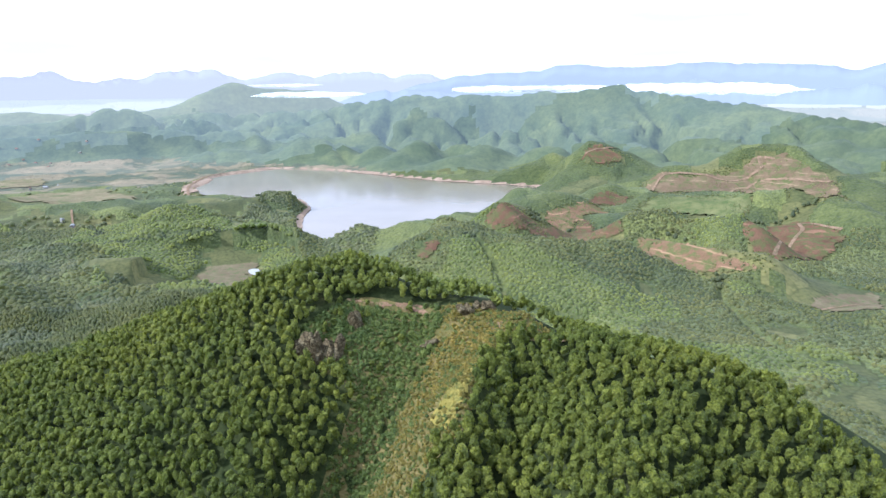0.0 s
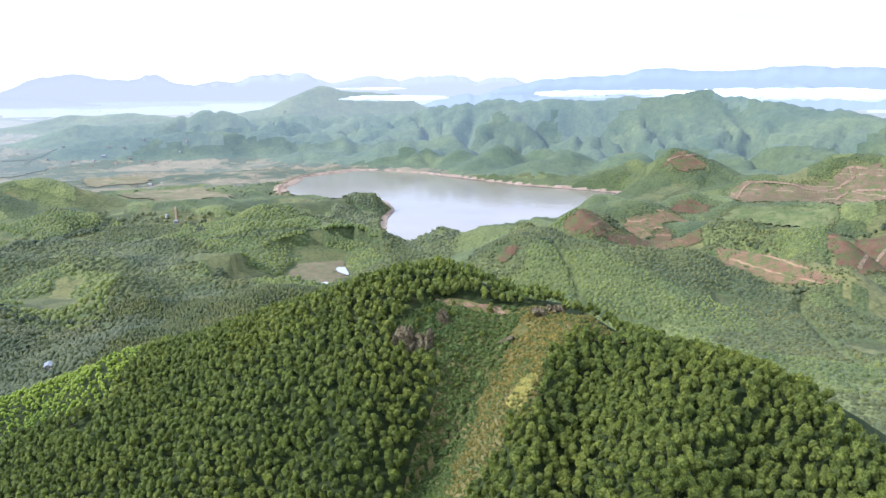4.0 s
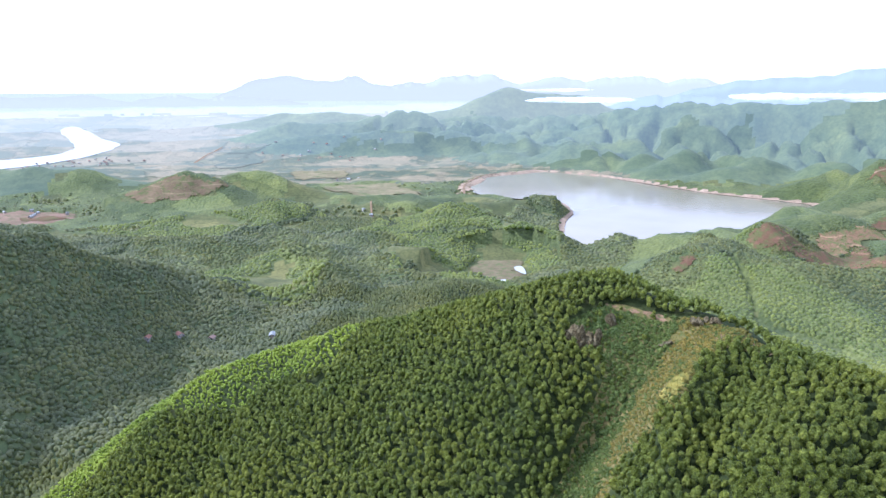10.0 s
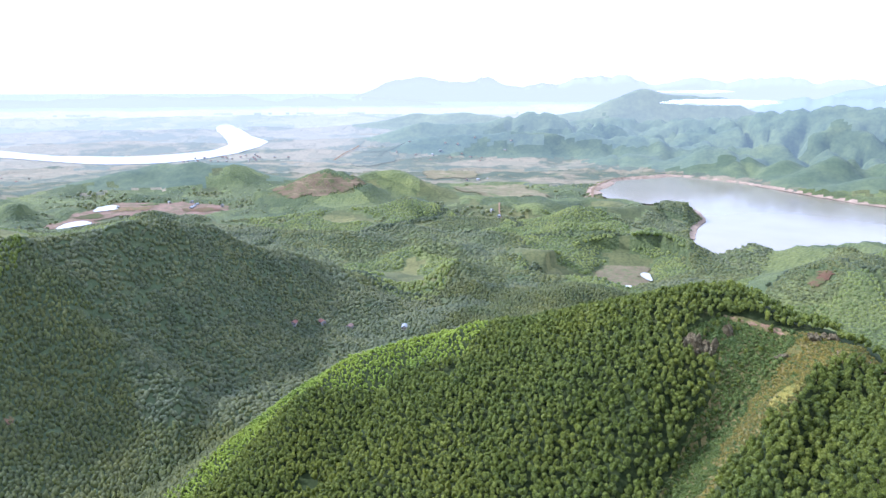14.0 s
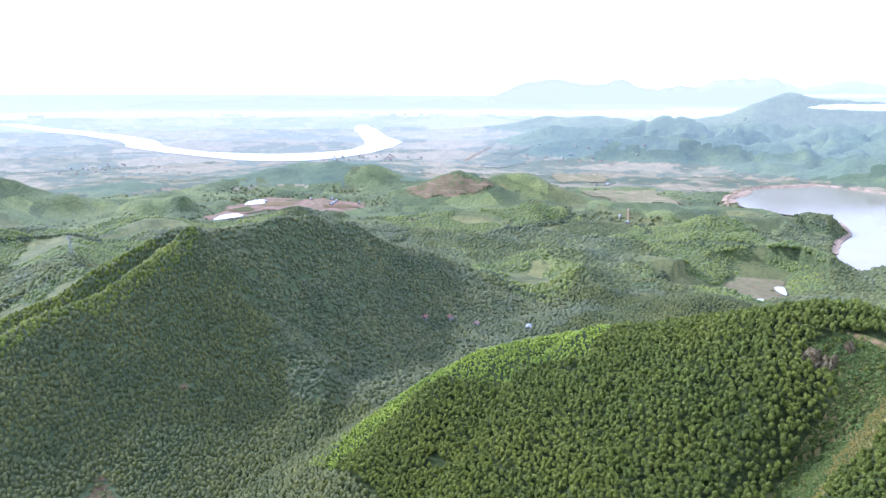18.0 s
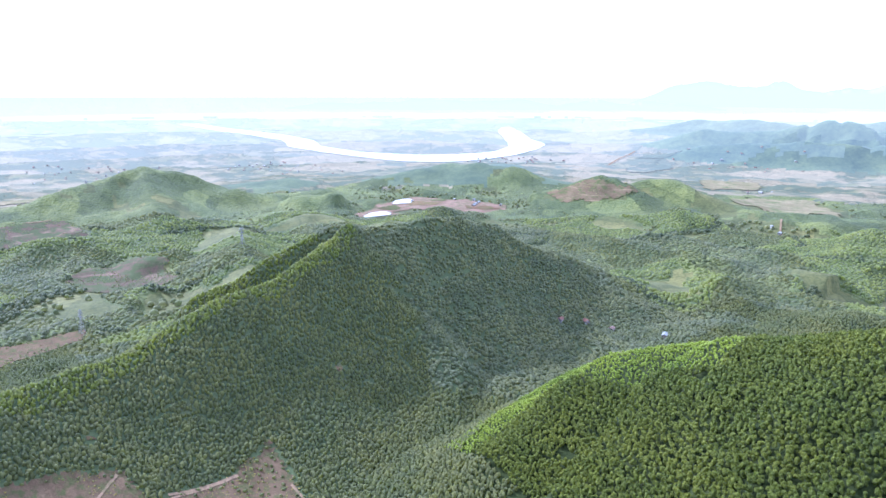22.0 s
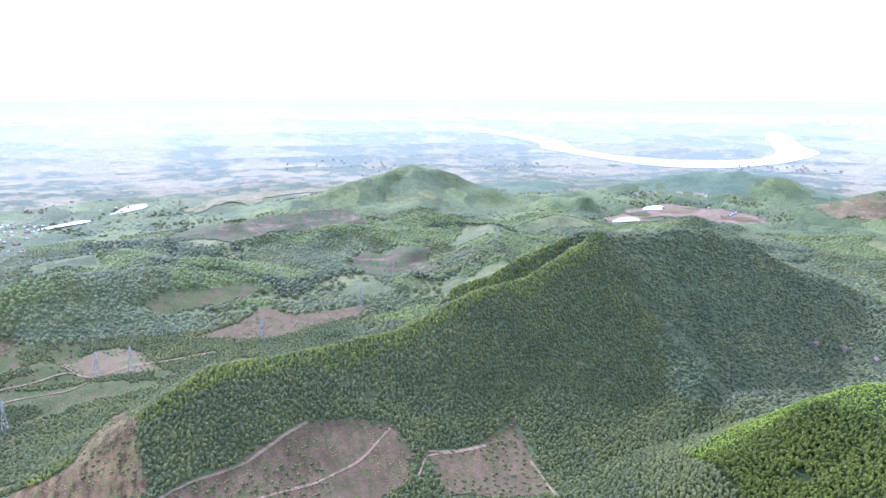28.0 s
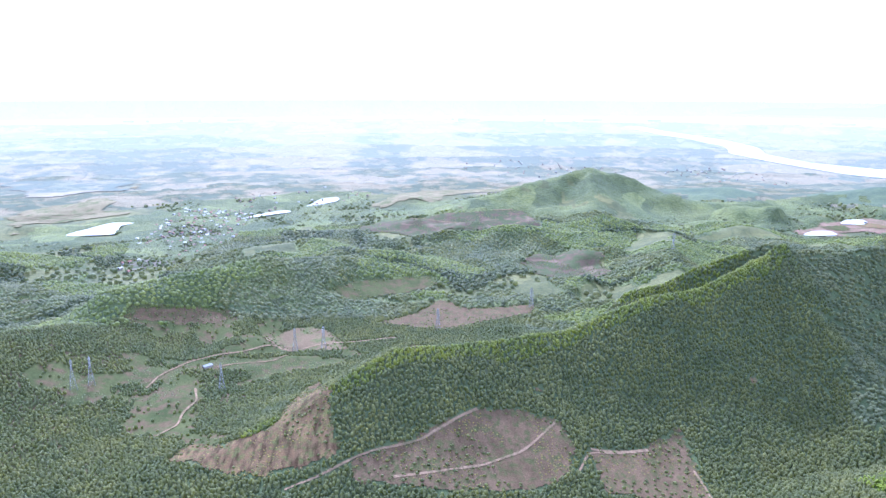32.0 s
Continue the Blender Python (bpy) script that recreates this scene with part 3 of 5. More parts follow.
    for poly, level in ((RIVER, 0.0), (MUDFLAT, 10.0), (SITE, 8.0)):
        d = np.where(inside(x, y, poly), -1, 1) * edge_distance(x, y, poly)
        low, bank = (level - 1, 60) if poly is RIVER else (level, 0)
        z = np.where(d < 60 + bank, np.minimum(z, low + np.maximum(d - bank, 0) * 0.3), z)
    return z


def build_ground():
    az = np.radians(np.concatenate([np.arange(-126, 41, 0.26), np.arange(43, 234, 3.0)]))
    rings = np.concatenate([[0.2, 12, 25, 40], 55 * np.exp(np.arange(0, 5.1, 0.0108)), 9200 * np.exp(np.arange(0, 1.6, 0.08))])
    a, r = np.meshgrid(az, rings)
    x, y = CENTRE[0] + r * np.sin(a), CENTRE[1] + r * np.cos(a)
    z = ground_height(x, y)
    return x, y, z, r

# ---- the plan: cleared slopes, fields, ponds, tracks ----
# name, outline, material key, label
BARE = [
    ("lake_shore", [(-715, 1867), (-765, 2081), (-749, 2263), (-645, 2536), (-603, 2489), (-677, 2222), (-706, 2031), (-628, 1757)], "bank", "wide pale pinkish shore at the lake's end"),
    ("bare_spot", [(-522, 124), (-523, 135), (-516, 136), (-512, 125)], "orange", "small orange cutting in a plantation"),
    ("bare_spot", [(-504, 150), (-502, 158), (-497, 158), (-497, 148)], "orange", "small orange patch of bare soil in a plantation"),
    ("bare_spot", [(-500, -107), (-508, -95), (-501, -90), (-493, -98)], "red", "small dark red patch between plantation blocks"),
    ("bare_slope", [(317, 1816), (352, 1861), (382, 1872), (448, 1839), (468, 1833), (427, 1802), (367, 1783)], "red", "cleared dark red hillside with pale contour tracks"),
    ("bare_slope", [(47, 1133), (76, 1140), (118, 1163), (147, 1151), (115, 1093), (72, 1093)], "red", "bare red earth slope on a rounded hilltop"),
    ("bare_slope", [(93, 1086), (149, 1151), (261, 1356), (274, 1124), (265, 1098), (217, 1121), (143, 1102)], "red", "bare orange-red earth slope beside young trees"),
    ("bare_slope", [(174, 1354), (224, 1400), (285, 1431), (331, 1407), (263, 1368), (162, 1183)], "orange", "orange cleared slope above a green strip"),
    ("bare_slope", [(273, 1459), (311, 1504), (349, 1515), (392, 1496), (349, 1460), (284, 1425)], "red", "orange cleared knoll near the lake"),
    ("bare_slope", [(266, 1007), (325, 1096), (370, 1072), (357, 907), (388, 872), (371, 868), (291, 902), (245, 895)], "orange", "long eroded orange cutting below trees"),
    ("bare_slope", [(429, 1036), (534, 1198), (578, 1173), (602, 1113), (602, 1069), (567, 1040), (466, 966), (391, 885)], "red", "wide bare red slope with a winding track"),
    ("terraced_slope", [(439, 1656), (494, 1651), (556, 1623), (611, 1619), (653, 1635), (701, 1649), (746, 1621), (772, 1543), (794, 1467), (651, 1171), (590, 1246), (600, 1461), (544, 1497), (428, 1500)], "tan", "pale terraced hillside freshly cleared"),
    ("grassy_clearing", [(347, 1403), (410, 1478), (576, 1457), (526, 1254), (426, 1094), (359, 1127)], "pale", "pale green grassy clearing on a broad slope"),
    ("dirt_clearing", [(408, 809), (463, 853), (527, 879), (532, 855), (479, 765), (437, 776)], "mud", "pale cleared strip with a dirt track"),
    ("bare_slope", [(-39, 881), (-20, 902), (-13, 887), (-25, 850), (-40, 853)], "red", "small brown landslip on a wooded hill"),
    ("bare_ground", [(-821, -422), (-848, -397), (-872, -360), (-852, -331), (-778, -299), (-774, -337), (-775, -387)], "tan", "tan cleared ground at the pylons"),
    ("bare_ground", [(-892, -268), (-943, -206), (-1018, -160), (-961, -121), (-976, -49), (-983, -2), (-928, -22), (-875, -131), (-855, -164)], "felled", "reddish cleared field between plantations"),
    ("grassy_clearing", [(-990, -351), (-1059, -304), (-1106, -235), (-1130, -170), (-1086, -164), (-1036, -220), (-981, -301)], "rough", "greyish grassy clearing between wooded hills"),
    ("terraced_slope", [(-1611, -343), (-1726, -284), (-1699, -177), (-1709, -66), (-1751, 39), (-1754, 114), (-1646, 137), (-1495, 92), (-1485, -13), (-1509, -123), (-1517, -208)], "terrace", "reddish terraced slope with pale contour tracks"),
    ("bare_slope", [(-1271, 18), (-1333, 59), (-1348, 136), (-1247, 182), (-1126, 168), (-1125, 123), (-1165, 47)], "terrace", "reddish cleared knoll with contour tracks"),
    ("bare_slope", [(-812, -610), (-837, -600), (-854, -559), (-880, -486), (-852, -469), (-827, -552), (-807, -591)], "felled", "reddish brown clearing at the foot of a hill"),
    ("bare_slope", [(-1365, 1255), (-1295, 1316), (-1237, 1369), (-1145, 1396), (-1151, 1335), (-1213, 1272), (-1296, 1229)], "tan", "brownish thinly grown hillside with faint tracks"),
    ("bare_ground", [(-1018, -872), (-1075, -874), (-1076, -832), (-985, -794), (-976, -825)], "terrace", "dull reddish clearing below a wooded hill"),
    ("eroded_slope", [(-635, -324), (-449, -294), (-420, -284), (-408, -316), (-405, -356), (-454, -447), (-486, -432), (-461, -371), (-474, -348), (-615, -341)], "scar", "eroded red slope with rills and dry grass"),
    ("felled_slope", [(-411, -281), (-429, -236), (-456, -175), (-470, -153), (-474, -116), (-469, -84), (-440, -75), (-409, -83), (-383, -119), (-378, -200), (-393, -272)], "felled", "felled brown hillside with stumps and slash"),
    ("felled_slope", [(-435, -66), (-444, -10), (-467, 33), (-433, 36), (-363, 25), (-380, -62)], "felled", "felled brown slope with thin regrowth"),
    ("earthworks", SITE, "site", "pale pinkish earthworks with standing water"),
    ("mudflat", MUDFLAT, "mud", "brown mudflat with grass at the lake's end"),
]
FIELDS = [
    [(-1923, -1346), (-2011, -1199), (-2073, -991), (-1949, -935), (-1870, -1017), (-1751, -1116), (-1583, -1146), (-1571, -1165)],
    [(-2746, -1768), (-2958, -1534), (-2790, -1182), (-2466, -1140), (-2275, -1312), (-2224, -1501)],
    [(-2291, -351), (-2481, -194), (-2446, 239), (-2331, 218), (-2198, -13), (-1991, -168), (-1986, -270)],
    [(-1167, 1780), (-1101, 1938), (-995, 2048), (-814, 1898), (-738, 1713), (-777, 1580), (-957, 1672)],
    [(-1671, 2272), (-1444, 2306), (-1300, 2396), (-1191, 2145), (-1292, 1949)],
    [(-1919, 2190), (-2314, 2866), (-2185, 3203), (-1937, 2827), (-1700, 2300), (-1752, 2143)],
    [(-2245, 2310), (-2807, 2997), (-2479, 2990), (-2127, 2476)],
    [(-2075, -318), (-2426, -212), (-2527, 273), (-2305, 92), (-2041, -116), (-1921, -282)],
    [(-2690, -1330), (-2738, -1157), (-2371, -1044), (-2278, -1177)],
    [(-1997, -1385), (-2453, -1175), (-2377, -1050), (-1932, -1040), (-1840, -1100), (-1594, -1179)],
    [(-3405, -1597), (-4419, -1976), (-4514, -1067), (-3668, -839), (-3275, -1090)],
    [(-3459, -415), (-4227, -56), (-4036, 391), (-3482, 294), (-3156, -102)],
    [(-5014, -2198), (-5432, -1420), (-5213, -14), (-4642, 145), (-4604, -1082)],
    [(-2387, 720), (-2501, 939), (-2358, 955), (-2260, 724)],
    [(-2835, 3028), (-2768, 3351), (-2380, 2951), (-2463, 2689)],
]
PONDS = [
    ([(-1625, -1051), (-1639, -926), (-1764, -958), (-1802, -924), (-1806, -995), (-1730, -1023)], "bright flooded field at the village"),
    ([(-1990, -531), (-2070, -481), (-2155, -418), (-2238, -424), (-2205, -476), (-2092, -500)], "bright curved oxbow pond among trees"),
    ([(-1831, -671), (-1959, -535), (-1990, -560), (-1900, -640)], "narrow bright fish pond by the village"),
    ([(-1539, 773), (-1539, 867), (-1596, 881), (-1604, 835)], "bright settling pond in the earthworks"),
    ([(-1689, 957), (-1670, 1025), (-1748, 1069), (-1753, 1019)], "small bright pond in the earthworks"),
    ([(-323, 934), (-303, 995), (-292, 975), (-306, 927)], "bright puddle on the mudflat"),
    ([(-316, 1062), (-298, 1085), (-275, 1012), (-291, 1029)], "bright channel on the mudflat"),
]
ROUGH = [(-682, -642), (-726, -569), (-729, -485), (-755, -351), (-734, -295), (-592, -356), (-583, -419), (-614, -473), (-576, -545), (-558, -590)]
TRACKS = [
    ([(-390, -330), (-414, -273), (-422, -253), (-433, -213), (-450, -185), (-465, -162)], 2.3), ([(-396, -240), (-400, -199), (-408, -163), (-429, -122), (-463, -89)], 2.4),
    ([(-409, -78), (-432, -64), (-440, -8)], 2.3), ([(-412, 26), (-389, 27), (-358, 24)], 2.4), ([(406, 1506), (467, 1621), (492, 1644), (550, 1625), (612, 1586), (652, 1594), (691, 1603), (690, 1636), (720, 1615)], 6.0),
    ([(568, 1467), (660, 1582), (723, 1533), (777, 1476)], 6.0), ([(447, 977), (526, 1095), (558, 1127), (564, 1160), (583, 1146), (604, 1100)], 5.0),
    ([(-809, -419), (-790, -401), (-773, -377), (-803, -340), (-808, -294), (-823, -239)], 3.4), ([(-702, -458), (-724, -419), (-733, -392), (-756, -378)], 3.4),
    ([(-644, -525), (-675, -521), (-727, -497), (-744, -450), (-790, -400), (-790, -370)], 2.6),
    ([(-520, -475), (-545, -462), (-577, -466), (-606, -458), (-644, -470)], 2.6), 
    ([(-436, -61), (-440, -6)], 3.0), ([(-1344, -743), (-1489, -799), (-1695, -827), (-1955, -858), (-2258, -934)], 6.0), ([(-1944, 2157), (-2241, 2652), (-2464, 3058)], 10.0),
    ([(-543, 1091), (-580, 1180), (-600, 1260), (-690, 1350), (-760, 1419), (-850, 1600)], 4.0),
    ([(417, 790), (470, 815), (560, 830), (640, 880)], 4.0), ([(340, 1835), (380, 1850), (430, 1870)], 4.0),
    ([(-1720, -210), (-1640, -120), (-1600, 0), (-1660, 90)], 4.0), ([(-1800, -150), (-1740, -40), (-1760, 80)], 4.0),
    ([(-2900, -300), (-2600, 330), (-2500, 640)], 9.0), ([(-650, 1770), (-730, 1990), (-760, 2250), (-690, 2370)], 7.0), ([(-500, 1110), (-440, 1150)], 6.0),
]


def canopy(x, y):
    """The height of the tree cover on the further ground, with gaps at clearings and along the gullies."""
    r = np.hypot(x - CENTRE[0], y - CENTRE[1])
    c = 5.5 * np.clip((fbm(x, y, 120, 3, 81) + 0.30) * 7, 0, 1) * np.clip((np.abs(fbm(x, y, 260, 2, 83)) - 0.010) * 45, 0, 1)
    wooded = (x < -225 + 0.25 * (y - 300)) | (r < 480) | (y < 0)
    c = c * np.where(wooded, np.clip((r - 980) / 60, 0, 1), np.clip((r - 480) / 60, 0, 1)) * np.clip((3600 - r) / 400, 0, 1)
    for poly in [b[1] for b in BARE] + FIELDS[:10] + [p[0] for p in PONDS] + [LAKE, RIVER]:
        (x0, y0), (x1, y1) = np.min(poly, 0) - 30, np.max(poly, 0) + 30
        i = np.flatnonzero((x > x0) & (x < x1) & (y > y0) & (y < y1) & (c > 0))
        if len(i):
            d = np.where(inside(x[i], y[i], poly), -1, 1) * edge_distance(x[i], y[i], poly)
            c[i] = c[i] * np.clip((d - 3) / 8, 0, 1)
    return c

from mathutils import geometry


def mesh_from(name, verts, faces, smooth=True):
    me = bpy.data.meshes.new(name)
    verts, faces = np.asarray(verts, np.float32), np.asarray(faces, np.int32)
    n = faces.shape[1]
    me.vertices.add(len(verts))
    me.vertices.foreach_set("co", verts.ravel())
    me.loops.add(faces.size)
    me.loops.foreach_set("vertex_index", faces.ravel())
    me.polygons.add(len(faces))
    me.polygons.foreach_set("loop_start", np.arange(0, faces.size, n, dtype=np.int32))
    me.polygons.foreach_set("loop_total", np.full(len(faces), n, np.int32))
    me.polygons.foreach_set("use_smooth", np.full(len(faces), smooth))
    me.update()
    return me


def grid_faces(rows, cols, wrap=False):
    i, j = np.meshgrid(np.arange(rows - 1), np.arange(cols if wrap else cols - 1), indexing="ij")
    k = (j + 1) % cols
    return np.stack([i * cols + j, (i + 1) * cols + j, (i + 1) * cols + k, i * cols + k], -1).reshape(-1, 4)


gx, gy, gz, gr = build_ground()
faces = grid_faces(*gx.shape, wrap=True)
cover = canopy(gx.ravel(), gy.ravel())
points = warp(np.stack([gx, gy, gz + cover.reshape(gx.shape)], -1)).reshape(-1, 3)
mid = faces[:, 0]
edge = gr.ravel()[mid] * (1 + 0.10 * fbm(gx.ravel()[mid], gy.ravel()[mid], 260, 4, 77))
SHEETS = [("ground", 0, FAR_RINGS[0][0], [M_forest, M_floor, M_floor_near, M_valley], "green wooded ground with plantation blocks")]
# far rings glow in place of haze
SHEETS += [("backdrop_distance", low, high, [mat, flat], "wooded hills and plain far off, haze painted as glow") for (low, high, _, _), mat, flat in zip(FAR_RINGS, M_rings, M_plains)]
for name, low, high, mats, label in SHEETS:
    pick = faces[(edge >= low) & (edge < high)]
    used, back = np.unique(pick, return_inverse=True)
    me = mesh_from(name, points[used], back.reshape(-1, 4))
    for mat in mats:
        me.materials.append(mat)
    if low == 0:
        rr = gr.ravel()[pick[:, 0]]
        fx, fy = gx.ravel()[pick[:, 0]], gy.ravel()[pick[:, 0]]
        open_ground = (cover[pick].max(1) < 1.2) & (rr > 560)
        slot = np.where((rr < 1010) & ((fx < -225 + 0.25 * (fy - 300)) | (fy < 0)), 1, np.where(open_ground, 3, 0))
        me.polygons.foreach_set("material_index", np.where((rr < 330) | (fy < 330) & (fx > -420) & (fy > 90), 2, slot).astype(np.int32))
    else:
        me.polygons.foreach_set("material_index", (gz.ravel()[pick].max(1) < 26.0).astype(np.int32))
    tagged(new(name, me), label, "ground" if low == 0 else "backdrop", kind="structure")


def outline(poly, step, wobble, seed):
    """The polygon with its sides cut into short, slightly wavering pieces."""
    out = []
    for (ax, ay), (bx, by) in zip(poly, poly[1:] + poly[:1]):
        n = max(1, int(math.hypot(bx - ax, by - ay) / step))
        out += [(ax + (bx - ax) * k / n, ay + (by - ay) * k / n) for k in range(n)]
    p = np.array(out)
    smooth = (np.roll(p, 1, 0) + 2 * p + np.roll(p, -1, 0)) / 4
    smooth = (np.roll(smooth, 1, 0) + 2 * smooth + np.roll(smooth, -1, 0)) / 4
    return smooth + wobble * np.stack([fbm(p[:, 0], p[:, 1], step * 4, 2, seed), fbm(p[:, 0] + 500, p[:, 1], step * 4, 2, seed + 3)], -1)


def sheet(name, poly, height, material, step, wobble=0.0, seed=1, ragged=0.0):
    """A sheet inside an outline, triangulated with points inside, at height(x, y)."""
    rim = outline(poly, step, wobble, seed)
    (x0, y0), (x1, y1) = rim.min(0), rim.max(0)
    ix, iy = np.meshgrid(np.arange(x0, x1, step), np.arange(y0, y1, step))
    ix, iy = ix.ravel(), iy.ravel()
    ring = [tuple(p) for p in rim]
    keep = inside(ix, iy, ring) & (edge_distance(ix, iy, ring) > step * 0.4)
    flat = [Vector(p) for p in rim] + [Vector(p) for p in zip(ix[keep], iy[keep])]
    vs, _, fs, _, _, _ = geometry.delaunay_2d_cdt(flat, [], [list(range(len(rim)))], 1, 1e-4)
    v = np.array([p[:] for p in vs])
    f = np.array([list(q) for q in fs])
    if ragged:
        cx, cy = v[f].mean(1).T
        f = f[fbm(cx, cy, ragged * 2.2, 3, seed + 7) * 0.9 + np.minimum(edge_distance(cx, cy, ring) / ragged, 1.0) * 1.1 > 0.42]
    a, b, c = v[f[:, 0]], v[f[:, 1]], v[f[:, 2]]
    turned = ((b - a)[:, 0] * (c - a)[:, 1] - (b - a)[:, 1] * (c - a)[:, 0]) < 0
    f[turned] = f[turned][:, ::-1]
    me = mesh_from(name, warp(np.stack([v[:, 0], v[:, 1], height(v[:, 0], v[:, 1])], -1)), f)
    me.materials.append(material)
    return new(name, me)


def over_ground(lift):
    return lambda x, y: ground_height(x, y) + lift + 0.0007 * np.hypot(x - CENTRE[0], y - CENTRE[1])


def reach_of(poly):
    p = np.mean(poly, 0)
    return math.hypot(p[0] - CENTRE[0], p[1] - CENTRE[1])


def level(z):
    return lambda x, y: np.full(np.shape(x), float(z))


for name, poly, z, label, step in (("lake_water", LAKE, LAKE_LEVEL, "calm pale grey reservoir water", 40), ("river_water", RIVER, 1.5, "winding river, sky glare painted into its pale colour", 60)):
    tagged(sheet(name, poly, level(z), M_glare_water if name == "river_water" else M_water, step, step * 0.25, 5), label, "water", kind="structure")
for poly, label in PONDS:
    # ponds take the same pale colour with its painted glare
    tagged(sheet("pond", poly, lambda x, y: ground_height(x, y) * 0 + np.median(ground_height(x, y)) + 1.2 + 0.0012 * reach_of(poly), M_glare_water, 14, 4, 9), label, "pond", kind="structure")
for name, poly, key, label in BARE:
    tagged(sheet(name, poly, over_ground(0.5), EARTH[key], max(3.5, reach_of(poly) * 0.005), reach_of(poly) * 0.008, 13, max(6.0, reach_of(poly) * 0.008)), label, "cleared land", kind="structure")
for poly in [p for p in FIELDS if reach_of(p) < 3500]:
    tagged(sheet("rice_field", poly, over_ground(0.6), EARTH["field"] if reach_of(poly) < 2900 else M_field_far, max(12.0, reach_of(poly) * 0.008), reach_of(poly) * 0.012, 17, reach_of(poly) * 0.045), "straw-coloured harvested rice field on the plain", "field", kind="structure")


def ribbon(name, nodes, width, material, lift, label, category):
    p = np.array(nodes, float)
    t = np.linspace(0, len(p) - 1, len(p) * 8)
    k = np.clip(np.round(t).astype(int), 0, len(p) - 1)
    line = np.stack([np.interp(t, np.arange(len(p)), p[:, i]) for i in (0, 1)], -1)
    for _ in range(4):
        line[1:-1] = (line[:-2] + 2 * line[1:-1] + line[2:]) / 4
    side = np.gradient(line, axis=0)
    side = np.stack([-side[:, 1], side[:, 0]], -1) / np.maximum(np.linalg.norm(side, axis=1), 1e-6)[:, None]
    wide = width * (0.5 + 0.18 * fbm(line[:, 0], line[:, 1], 20, 2, 91))[:, None]
    rows = [line + side * wide * s for s in (1, 0, -1)]
    pts = np.concatenate(rows)
    r = np.hypot(pts[:, 0] - CENTRE[0], pts[:, 1] - CENTRE[1])
    z = ground_height(pts[:, 0], pts[:, 1]) + lift + 0.0011 * r
    me = mesh_from(name, warp(np.stack([pts[:, 0], pts[:, 1], z], -1)), grid_faces(3, len(line)))
    me.materials.append(material)
    return tagged(new(name, me), label, category, kind="structure")


for nodes, width in TRACKS:
    ribbon("dirt_track", nodes, width, EARTH["track"], 0.6, "pale orange dirt track", "track")
ribbon("lake_bank", LAKE[:11], 22, EARTH["bank"], 0.4, "bare pinkish lake bank above the waterline", "bank")
ribbon("lake_bank", LAKE[22:29], 14, EARTH["bank"], 0.4, "bare brown bank at the wooded point", "bank")

# ---- vegetation ----
rng = np.random.default_rng(7)


def ico(level):
    bm = bmesh.new()
    bmesh.ops.create_icosphere(bm, subdivisions=level, radius=1)
    v = np.array([p.co[:] for p in bm.verts])
    f = np.array([[p.index for p in q.verts] for q in bm.faces])
    bm.free()
    return v, f


def crown_template(lobes, tufts, seed, tall=1.0, level=1, core=1.0):
    """A crown of radius about 1 from several lumpy lobes, with leaf tufts that stand out of them."""
    r = np.random.default_rng(seed)
    base, faces = ico(level)
    vs, fs, n = [], [], 0
    spots = []
    for k in range(lobes):
        if lobes == 1:
            c, size = np.zeros(3), 0.95
        elif k == 0:
            c, size = np.array([0, 0, 0.15]), 0.62
        else:
            a = 2 * np.pi * k / (lobes - 1) + r.uniform(-0.5, 0.5)
            d = r.uniform(0.26, 0.46)
            c, size = np.array([np.cos(a) * d, np.sin(a) * d, r.uniform(-0.5, 0.6) * tall]), r.uniform(0.42, 0.60)
        turn = np.array(Euler(r.uniform(0, 6.28, 3)).to_matrix())
        v = (base * core * r.uniform(0.64, 1.30, (len(base), 1))) @ turn.T * size * (1, 1, 0.9) + c
        vs.append(v)
        fs.append(faces + n)
        n += len(v)
        spots.append((c, size))
    for _ in range(tufts):
        c, size = spots[r.integers(len(spots))]
        d = r.normal(size=3)
        d[2] = abs(d[2]) * 0.8 if r.random() < 0.8 else d[2]
        d /= np.linalg.norm(d)
        side = np.cross(d, r.normal(size=3))
        side /= np.linalg.norm(side)
        at = c + d * size * r.uniform(0.6, 0.98)
        w, out = r.uniform(0.06, 0.15), r.uniform(0.14, 0.34)
        vs.append(np.array([at - side * w, at + side * w, at + d * out + np.cross(side, d) * r.uniform(-0.3, 0.3)]))
        fs.append(np.array([[n, n + 1, n + 2]]))
        n += 3
    return np.concatenate(vs), np.concatenate(fs)


def plant(name, templates, at, size, material, label, category, stretch=(0.85, 1.3), smooth=True):
    """Many crowns joined into one mesh: at: rows of x, y, z of the crown's centre; size: radius of each."""
    vs, fs, n = [], [], 0
    kind = rng.integers(0, len(templates), len(at))
    turn = rng.uniform(0, 2 * np.pi, len(at))
    tall = rng.uniform(*stretch, len(at))
    for k, (v, f) in enumerate(templates):
        i = np.flatnonzero(kind == k)
        c, s = np.cos(turn[i])[:, None], np.sin(turn[i])[:, None]
        x = (v[:, 0] * c - v[:, 1] * s) * size[i, None]
        y = (v[:, 0] * s + v[:, 1] * c) * size[i, None]
        z = v[:, 2][None] * (size[i] * tall[i])[:, None]
        p = np.stack([x, y, z], -1) + at[i][:, None, :]
        vs.append(p.reshape(-1, 3))
        fs.append((f[None] + (np.arange(len(i)) * len(v))[:, None, None] + n).reshape(-1, 3))
        n += len(i) * len(v)
    me = mesh_from(name, np.concatenate(vs), np.concatenate(fs), smooth)
    me.materials.append(material)
    return tagged(new(name, me), label, category, kind="stuff")


